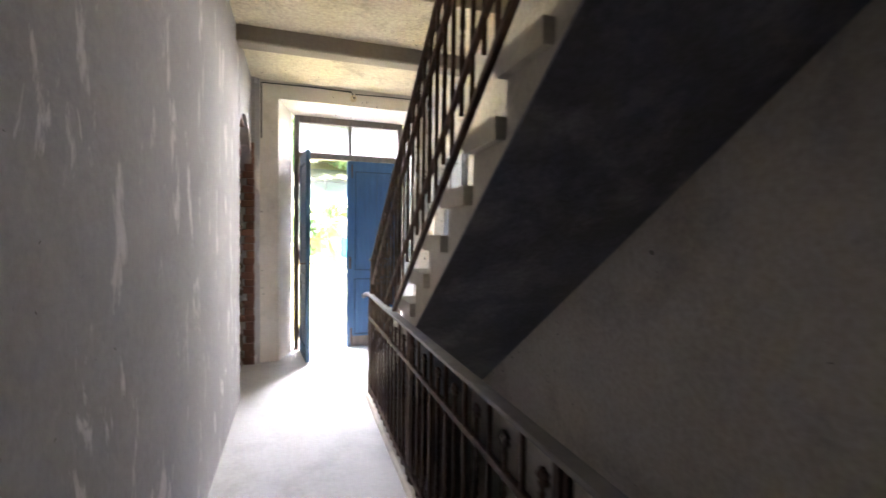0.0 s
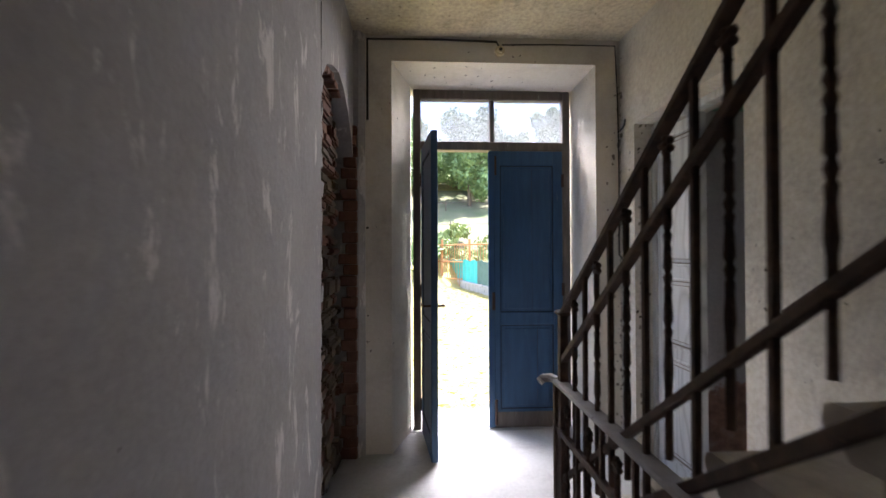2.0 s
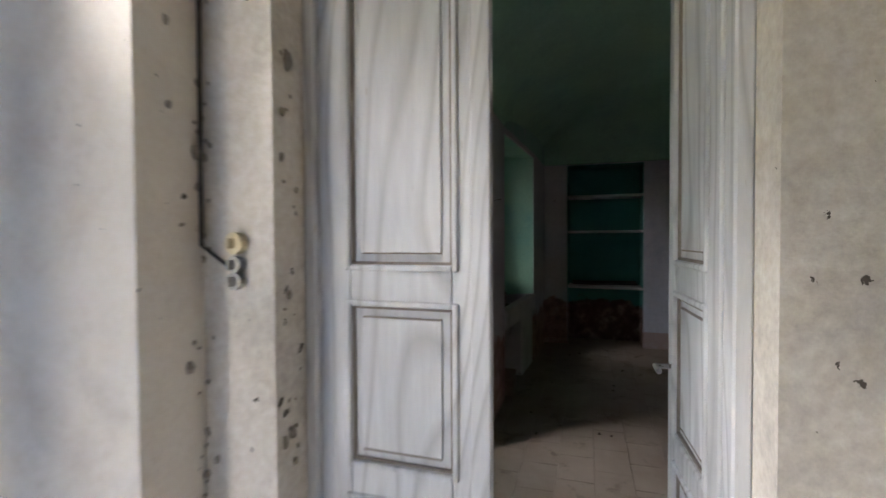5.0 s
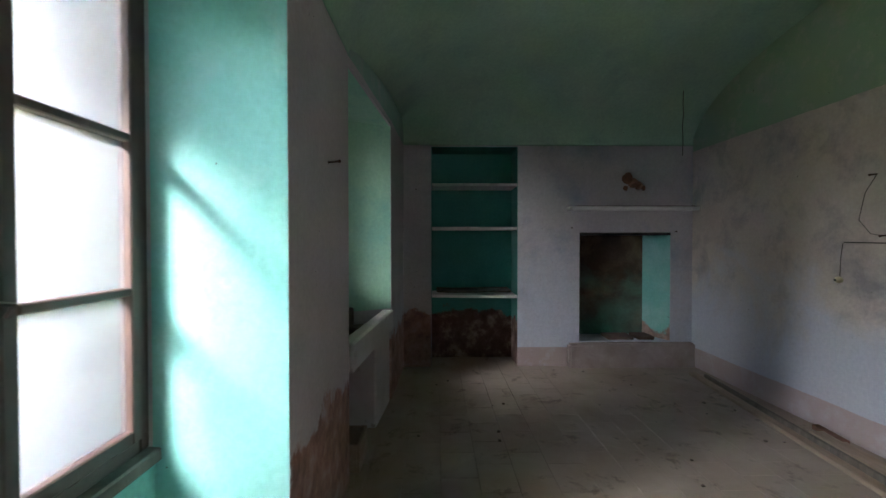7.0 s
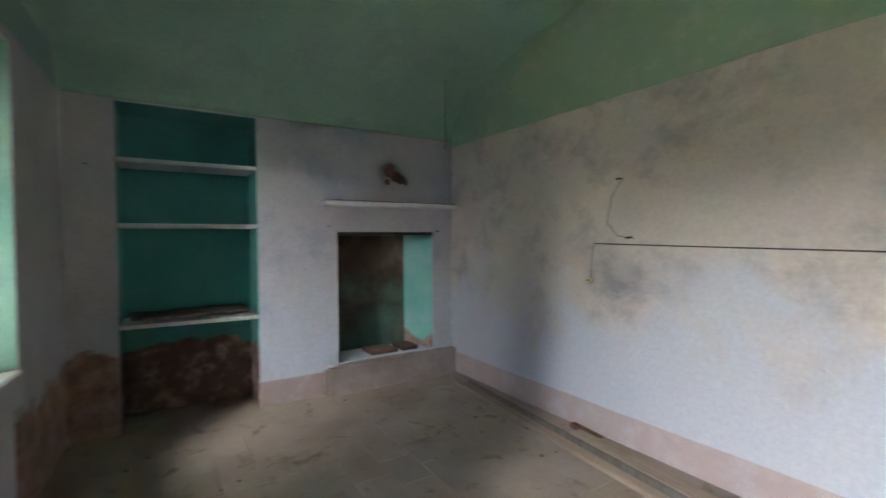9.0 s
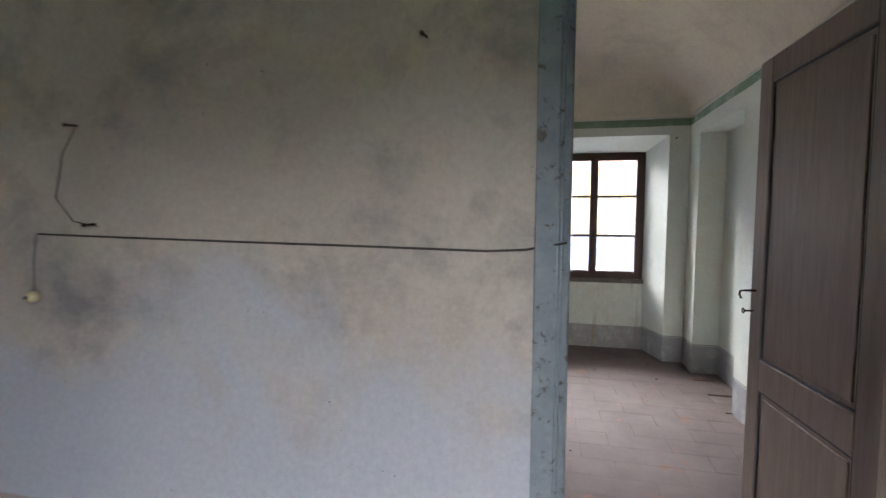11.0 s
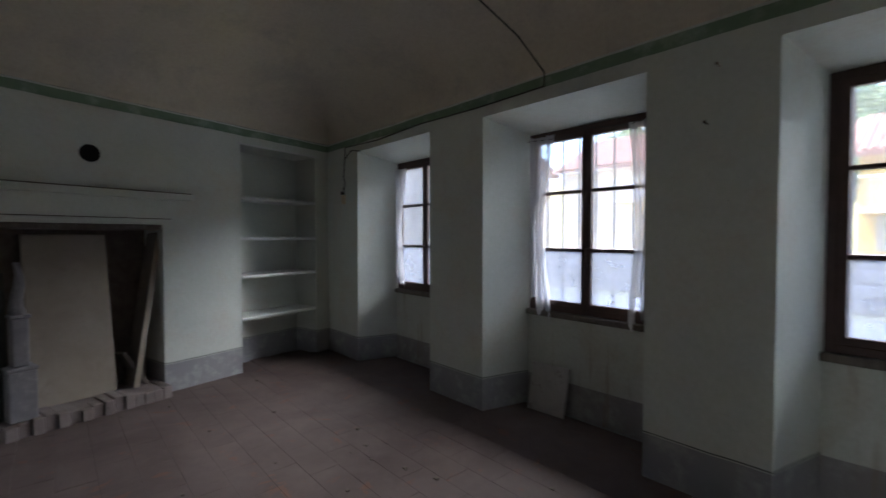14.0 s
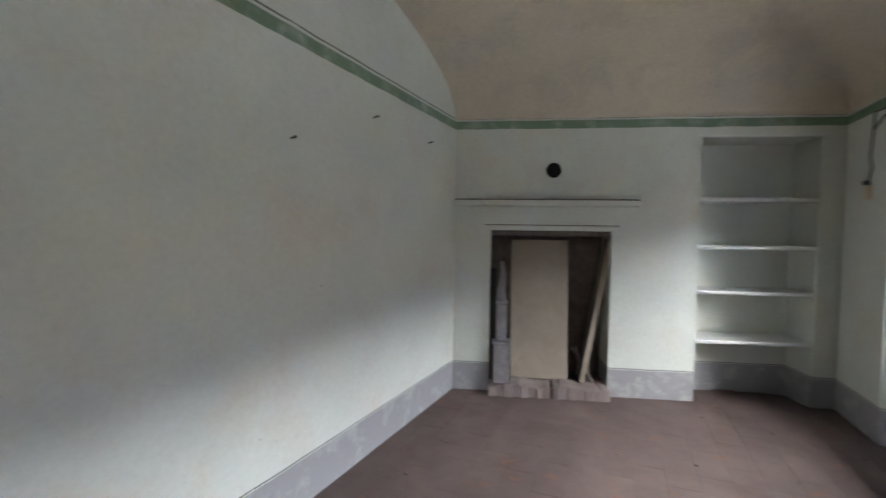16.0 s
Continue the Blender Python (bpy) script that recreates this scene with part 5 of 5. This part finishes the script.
for i in range(31):
    zz = 0.01 + i * 0.072
    d = 0.02 * math.sin(i * 2.3)
    bm = rough_up(soft(box(B(), 0.545 + (0.03 if i % 2 else 0) + 0.012 * math.sin(i * 5.1), HX0 + 0.028 + d * 0.2, AY1 - 0.03 + d * 0.5, AY1 + 0.03, zz, zz + 0.069), 0.006), 0.006, 17)
    part("brick", bm, M_BRICK, wall_left)
for i in range(14):
    a = math.pi * (0.06 + 0.88 * i / 13)
    c = Vector((0.0, 7.09 + 0.55 * math.cos(a), 2.02 + 0.37 * math.sin(a)))
    bm = rough_up(soft(box(B(), 0.42, HX0 - 0.03, -0.032, 0.032, -0.05, 0.06), 0.006), 0.006, 19)
    o = part("brick", bm, M_BRICK, wall_left)
    o.matrix_basis = Matrix.Translation(c) @ Matrix.Rotation(a - math.pi / 2, 4, "X")
for i in range(34):
    zz = i * 0.068
    bm = rough_up(soft(box(B(), HX0 - 0.05, HX0 - 0.001, AY0 + 0.0, AY0 + 0.03 + 0.022 * math.sin(i * 2.7) + 0.012 * math.sin(i * 6.1), zz, zz + 0.074), 0.006), 0.008, 14)
    part("plaster_edge", bm, M_HALL, wall_left)

# chipped holes along the torn-out conduit in the hall corner and on the door side
rnd = random.Random(21)
bm = B()
for i in range(150):
    z = rnd.uniform(0.15, 2.6)
    r = rnd.uniform(0.003, 0.008) if rnd.random() < 0.75 else rnd.uniform(0.008, 0.015)
    if i % 3 == 0:
        c = (HX1 - 0.001, min(7.658, rnd.gauss(7.645, 0.02)), z)
    elif i % 3 == 1:
        c = (min(2.503, rnd.gauss(2.485, 0.03)), HY1 - 0.001, z)
    else:
        c = (rnd.uniform(2.53, 2.60), DY1 - 0.001, z)
    ball(bm, c, r, 6, rnd.uniform(0.7, 1.8))
tagged(part("plaster_chips", rough_up(bm, 0.004, 60), M_BEAM), "dark chipped holes in the corner plaster", "plaster chips", kind="stuff")
# dirt and crumbs on the tile floors
rnd = random.Random(33)
bm = B()
for i in range(150):
    x, y = (rnd.uniform(2.7, 7.9), rnd.uniform(0.95, 4.0)) if i < 100 else (rnd.uniform(3.2, 7.5), rnd.uniform(4.4, 7.2))
    s_ = rnd.uniform(0.003, 0.011)
    box(bm, x - s_, x + s_ * rnd.uniform(0.5, 1.5), y - s_, y + s_, -0.001, s_ * 0.8)
tagged(part("floor_crumbs", bm, M_MORTAR), "scattered plaster crumbs and dirt on tiles", "debris", kind="stuff")

# dark strips added on the mantels to paint the shadow line above them
skew(tagged(part("mantel_dust", rough_up(soft(box(B(), WX1 - 0.118, WX1 - 0.002, 2.44, 3.98, 1.701, 1.709), 0.003), 0.002, 14), M_MORTAR), "dark strip painting a shadow line along the mantel top", "dust"))
skew(tagged(part("fireplace_moulding_edge", box(B(), WX1 - 0.017, WX1 - 0.002, 2.57, 3.72, CZ + 0.046, CZ + 0.052), M_MORTAR), "thin dark edge strip over the fireplace moulding", "trim", kind="structure"))
tagged(part("mantel_dust", rough_up(soft(box(B(), GX1 - 0.13, GX1 - 0.002, GY0 + 0.03, 5.5, 1.676, 1.684), 0.003), 0.003, 14), M_MORTAR), "dark strip painting a shadow line along the warped mantel", "dust")

# ---- outdoors, north: meadow wall, fences, bushes, wooded slope ----
def lawn_z(x, y):
    return min(ground_z(x, y), 12)


curb = thing("garden_wall", "low rough concrete wall edging the meadow", "garden wall")
A0, A1 = Vector((5.2, 9.2, 0)), Vector((1.6, 34.0, 0))
way = (A1 - A0).normalized()
side = Vector((-way.y, way.x, 0))
for i in range(10):
    p = A0 + way * 2.5 * i
    bm = rough_up(soft(box(B(), 0, 2.48, -0.1, 0.1, -0.25, 0.30), 0.02), 0.012, 2.5)
    o = part("wall_length", bm, M_KERB, curb)
    o.matrix_basis = Matrix.Translation((p.x, p.y, -0.1)) @ Matrix.Rotation(math.atan2(way.y, way.x), 4, "Z")
fence = thing("mesh_fence", "wire fence hung with teal and dark green netting", "fence")
for i in range(11):
    p = A0 + way * 2.5 * i
    part("post", rod(B(), (p.x, p.y, 0.1), (p.x, p.y, 1.25), 0.025, 6), M_IRON, fence)
for i in range(10):
    p, q = A0 + way * 2.5 * i, A0 + way * 2.5 * (i + 1)
    bm, n = B(), 12
    g = []
    for k_ in range(n + 1):
        c_ = p.lerp(q, k_ / n) + side * 0.03 * math.sin(k_ * 1.9 + i)
        g.append((bm.verts.new((c_.x, c_.y, 0.2)), bm.verts.new((c_.x, c_.y, 1.08 + 0.04 * math.sin(k_ + i)))))
    for u, v in zip(g, g[1:]):
        bm.faces.new((u[0], v[0], v[1], u[1]))
    o = part("netting", bm, M_TEALNET if i >= 5 else M_DARKNET, fence, "bright teal netting" if i >= 5 else "dark green netting")
    o.modifiers.new("thickness", "SOLIDIFY").thickness = 0.01
rust = thing("rusty_fence", "orange rusted iron bar fence behind the netting", "fence")
C0, C1 = Vector((7.6, 17.0, 0)), Vector((-1.0, 30.0, 0))
for z in (0.25, 1.0, 1.75):
    part("rail", tube(B(), [(C0.x, C0.y, z), (C1.x, C1.y, z)], 0.03, 6), M_RUSTRAIL, rust)
bar = part("bar", soft(box(B(), -0.012, 0.012, -0.012, 0.012, 0.0, 1.9), 0.002), M_RUSTRAIL, rust)
bar.location = (C0.x, C0.y, -0.1)
for i in range(1, 90):
    o = new("bar", bar.data)
    p = C0.lerp(C1, i / 90)
    o.parent, o.location = rust, (p.x, p.y, -0.1)
for i in range(9):
    p = C0.lerp(C1, i / 8)
    part("post", soft(box(B(), p.x - 0.05, p.x + 0.05, p.y - 0.05, p.y + 0.05, -0.15, 2.0), 0.008), M_RUSTRAIL, rust)


def crown(seed, count, rx, rz, leaf_size, material, lobes=9):
    rnd, verts, faces = random.Random(seed), [], []
    centres = [(Vector((rnd.gauss(0, 0.5) * rx, rnd.gauss(0, 0.5) * rx, rnd.uniform(-0.75, 0.8) * rz)), rnd.uniform(0.28, 0.5)) for _ in range(lobes)]
    for _ in range(count):
        c, r = rnd.choice(centres)
        d = Vector((rnd.gauss(0, 1), rnd.gauss(0, 1), rnd.gauss(0, 1))).normalized() * rnd.uniform(0.55, 1.08)
        p = c + Vector((d.x * r * rx, d.y * r * rx, d.z * r * rz * 0.8))
        q = Euler((rnd.uniform(0, 6.3), rnd.uniform(0, 6.3), rnd.uniform(0, 6.3))).to_matrix()
        s = leaf_size * rnd.uniform(0.6, 1.4)
        b0 = len(verts)
        verts += [p + q @ Vector(v) * s for v in ((-1, 0, 0), (0, -0.55, 0.12), (1, 0, 0), (0, 0.55, 0.12))]
        faces.append((b0, b0 + 1, b0 + 2, b0 + 3))
    me = bpy.data.meshes.new("crown")
    me.from_pydata([tuple(v) for v in verts], [], faces)
    me.materials.append(material)
    return me


def tree(seed, h, rx, material, label, leaf_size=0.19, count=9500):
    t_ = thing("tree", label, "tree", "trees on the slope")
    bm = B()
    pts = [Vector((0.12 * math.sin(seed + i), 0.1 * math.cos(seed * 2 + i), h * i / 7)) for i in range(7)]
    for i, (p, q) in enumerate(zip(pts, pts[1:])):
        rod(bm, p, q, 0.22 * (1 - i / 8), 8, 0.22 * (1 - (i + 1) / 8))
    for i in range(8):
        a = seed + i * 2.4
        p = pts[2 + i % 4]
        rod(bm, p, p + Vector((math.cos(a), math.sin(a), 0.7)) * rx * 0.7, 0.07, 6, 0.02)
    part("trunk", bm, M_BARK, t_)
    c = new("crown", crown(seed, count, rx, h * 0.5, leaf_size, material, 30))
    c.parent, c.location = t_, (0, 0, h * 0.58)
    return t_


kinds = [tree(1, 9.5, 2.6, M_LEAF, "tall broadleaf tree with dark green crown"), tree(2, 7.0, 2.9, M_LEAF, "broad green tree on the wooded slope"), tree(3, 8.2, 2.2, M_LEAFPALE, "light green tree in sunlight")]
spots = ((8.6, 43), (4.5, 45), (12.5, 44), (1.0, 42), (15.5, 47), (6.8, 48), (10.5, 50), (-3, 46), (20, 45), (-8, 44), (25, 48), (3, 51), (14, 53), (18, 51), (-13, 47), (30, 46))
for i, (x, y) in enumerate(spots):
    k_ = kinds[i % 3] if i < 3 else copy_thing(kinds[(i * 7) % 3], Matrix.Identity(4))
    k_.matrix_basis = pose(x, y + 6, lawn_z(x, y) - 0.3, 0, 0, i * 67) @ Matrix.Diagonal((0.8, 0.8, 0.56 + 0.1 * math.sin(i * 1.9), 1))
edge = [(-7 + i * 2.1 + 0.9 * math.sin(i * 2.9), 37.5 + 3.0 * math.sin(i * 1.7)) for i in range(16)]
for i, (x, y) in enumerate(edge):
    k_ = copy_thing(kinds[(i * 5) % 3], Matrix.Identity(4))
    k_.matrix_basis = pose(x, y, lawn_z(x, y) - 0.3, 0, 0, i * 51) @ Matrix.Diagonal((0.72, 0.72, 0.58 + 0.12 * math.sin(i * 2.2), 1))
south = ((-4, -46), (1, -44), (6, -47), (11, -43), (-9, -43), (-15, -47), (16, -46), (22, -44), (-1, -52), (8, -53), (-21, -45), (28, -47))
for i, (x, y) in enumerate(south):
    k_ = copy_thing(kinds[(i * 5 + 1) % 3], Matrix.Identity(4))
    k_.matrix_basis = pose(x, y, lawn_z(x, y) - 0.2, 0, 0, i * 83)


def bush(seed, x, y, r, material, label):
    o = new("bush", crown(seed, 900, r, r * 0.8, 0.14, material, 7))
    o.location = (x, y, lawn_z(x, y) + r * 0.35)
    return tagged(o, label, "bush", "bushes behind the fence")


for i in range(11):
    bush(20 + i, 9.5 - i * 1.35, 25.5 + (i % 3) * 1.2, 1.35, M_LEAFPALE if i % 3 else M_LEAF, "pale feathery green bush behind the fence")
rnd = random.Random(8)
for i in range(8):
    x = -6 + i * 3.4
    bush(40 + i, x, 39.5 + rnd.random() * 2, 1.9, M_LEAF, "dark green undergrowth at the wood edge")
ter = thing("hill_fence", "thin wooden rail fence across the slope", "fence")
for y in (30.0, 34.0):
    zz = lawn_z(0, y)
    part("rail", tube(B(), [(-6, y, zz + 0.6), (18, y + 0.6, zz + 0.75)], 0.02, 6), M_BARK, ter)
    for i in range(9):
        part("post", rod(B(), (-6 + i * 3, y + 0.075 * i, zz - 0.1), (-6 + i * 3, y + 0.075 * i, zz + 0.8), 0.035, 6), M_BARK, ter)
setting("slope", (lambda bm: (bm.faces.new([bm.verts.new((x, y, lawn_z(x, y) + 0.03)) for x, y in ((-60, 27), (60, 27), (60, 39), (-60, 39))]), bm)[1])(B()), M_HILL, "dry terraced hillside in the sun", "ground")

# hay and grass tufts on the meadow
rnd = random.Random(3)
verts, faces = [], []
for i in range(14000):
    y = 8.7 + 15 * rnd.random() ** 1.6
    x = rnd.uniform(-1.5, 4.8) + (y - 8) * rnd.uniform(-0.12, 0.02)
    a, L = rnd.uniform(0, 6.28), rnd.uniform(0.08, 0.22)
    z = -0.12
    up_ = rnd.uniform(0.005, 0.07)
    dx, dy = math.cos(a) * L, math.sin(a) * L
    b0 = len(verts)
    verts += [(x, y, z), (x + dy * 0.08, y - dx * 0.08, z + 0.01), (x + dx, y + dy, z + up_)]
    faces.append((b0, b0 + 1, b0 + 2))
me = bpy.data.meshes.new("hay")
me.from_pydata(verts, [], faces)
me.materials.append(M_GRASS)
tagged(new("hay", me), "scattered dry hay and short grass", "grass", kind="stuff")

# ---- outdoors, south: yard wall and houses across the road ----
# unseen lane, added pale as a reflector below the south windows
setting("road", box(B(), -60, 60, -7.0, -2.2, -0.3, -0.09), M_ROAD, "unseen lane behind the house, pale to bounce light indoors", "road")
yard = thing("yard_wall", "rough grey stone wall along the lane", "wall")
rnd = random.Random(11)
part("core", box(B(), -14, 22, -8.35, -8.05, -0.3, 1.0), M_KERB, yard)
for r in range(4):
    x = -14.0
    while x < 22:
        w = rnd.uniform(0.35, 0.8)
        part("stone", rough_up(soft(box(B(), x, x + w - 0.03, -8.08, -7.98, -0.1 + r * 0.28, 0.15 + r * 0.28), 0.03), 0.02, 3), M_KERB, yard)
        x += w


def house(x0, x1, y, z_eave, z_ridge, wall_m, label, openings, depth=7.0):
    h = thing("house", label, "house", "houses across the lane")
    part("wall", box(B(), x0, x1, y - depth, y, -0.3, z_eave), wall_m, h)
    m_ = part("roof", prism(B(), [(y + 0.5, z_eave - 0.06), (y - depth / 2, z_ridge), (y - depth - 0.5, z_eave - 0.06), (y - depth - 0.5, z_eave + 0.08), (y - depth / 2, z_ridge + 0.16), (y + 0.5, z_eave + 0.08)], x0 - 0.4, x1 + 0.4, "x"), M_ROOF, h)
    n = int((x1 - x0 + 0.8) / 0.22)
    bm = rod(B(), (0, y + 0.52, z_eave + 0.1), (0, y - depth / 2, z_ridge + 0.18), 0.075, 6)
    row = part("tile_row", bm, M_ROOF, m_)
    row.location = (x0 - 0.35, 0, 0)
    for i in range(1, n):
        o = new("tile_row", row.data)
        o.parent, o.location = m_, (x0 - 0.35 + i * 0.22, 0, 0)
    part("chimney", soft(box(B(), x0 + 2, x0 + 2.5, y - 2.6, y - 2.1, z_eave, z_ridge + 0.9), 0.02), M_PINKR, h)
    for kind_, a, b, c, d in openings:
        if kind_ == "window":
            w = part("window", soft(box(B(), a, b, y - 0.02, y + 0.03, c, d), 0.01), M_SHELF, h)
            part("pane", box(B(), a + 0.06, b - 0.06, y + 0.03, y + 0.034, c + 0.06, d - 0.06), M_BLACK, w)
        elif kind_ == "garage":
            g_ = part("garage_door", box(B(), a, b, y - 0.01, y + 0.02, c, d), M_SHUTTER, h)
            for q in range(8):
                part("slat", soft(box(B(), a, b, y + 0.02, y + 0.035, c + (d - c) * q / 8, c + (d - c) * (q + 0.85) / 8), 0.004), M_SHUTTER, g_)
        else:
            bl = part("balcony", soft(box(B(), a, b, y, y + 0.9, c - 0.14, c), 0.01), M_PINKR, h)
            part("rail", tube(B(), [(a, y + 0.86, c + 0.9), (b, y + 0.86, c + 0.9)], 0.03, 6), M_SHELF, bl)
            for q in range(int((b - a) / 0.14)):
                part("bar", rod(B(), (a + q * 0.14, y + 0.86, c), (a + q * 0.14, y + 0.86, c + 0.9), 0.012, 5), M_SHELF, bl)
    return h


house(-12, 5.4, -15.0, 3.75, 5.4, M_YELLOW, "yellow rendered house with clay tile roof", (("garage", 3.0, 5.0, 0.9, 1.95), ("window", 0.6, 1.5, 1.3, 2.6), ("window", -3, -2.1, 1.3, 2.6), ("balcony", 2.4, 5.3, 2.15, 2.2), ("window", 3.4, 4.3, 2.25, 3.4)))
house(8.0, 17.0, -17.0, 4.6, 6.6, M_PINKR, "pale pink rendered house with clay tile roof", (("window", 9, 10, 1.2, 2.4), ("window", 11.5, 12.5, 1.2, 2.4), ("window", 9, 10, 3.2, 4.2), ("window", 11.5, 12.5, 3.2, 4.2), ("balcony", 11, 14, 3.0, 3.1)))
house(20.0, 30.0, -13.0, 5.0, 7.0, M_FACADE, "cream rendered house down the lane", (("window", 21, 22, 1.4, 2.6), ("window", 24, 25, 1.4, 2.6), ("window", 21, 22, 3.4, 4.4)))

# ---- floor tiles of the two rooms ----
def tiles(parent, x0, x1, y0, y1, w, d, material, seed):
    rnd = random.Random(seed)
    me = []
    for v in range(4):
        bm = box(B(), -w / 2 + 0.0006, w / 2 - 0.0006, -d / 2 + 0.0006, d / 2 - 0.0006, -0.02, 0.0)
        for vert in bm.verts:
            vert.co.z += rnd.uniform(-0.0006, 0.0006)
        soft(bm, 0.0008)
        m_ = bpy.data.meshes.new("tile")
        bm.to_mesh(m_)
        bm.free()
        m_.materials.append(material)
        me.append(m_)
    r, y = 0, y0 + d / 2
    while y - d / 2 < y1:
        x = x0 + (w / 2 if r % 2 else 0)
        while x - w / 2 < x1:
            if x + w / 2 > x0:
                o = new("tile", me[rnd.randrange(4)])
                o.parent = parent
                o.location = (x, y, rnd.uniform(-0.0006, 0.0002))
            x += w
        y += d
        r += 1


tiles(floor_white, WX0 + 0.05, WX1 + 0.3, 0.45, WY1 + 0.05, 0.36, 0.18, M_WFLOOR, 1)
tiles(floor_green, GX0 + 0.05, GX1 + 0.35, 4.19, GY1 + 0.35, 0.30, 0.21, M_GFLOOR, 2)
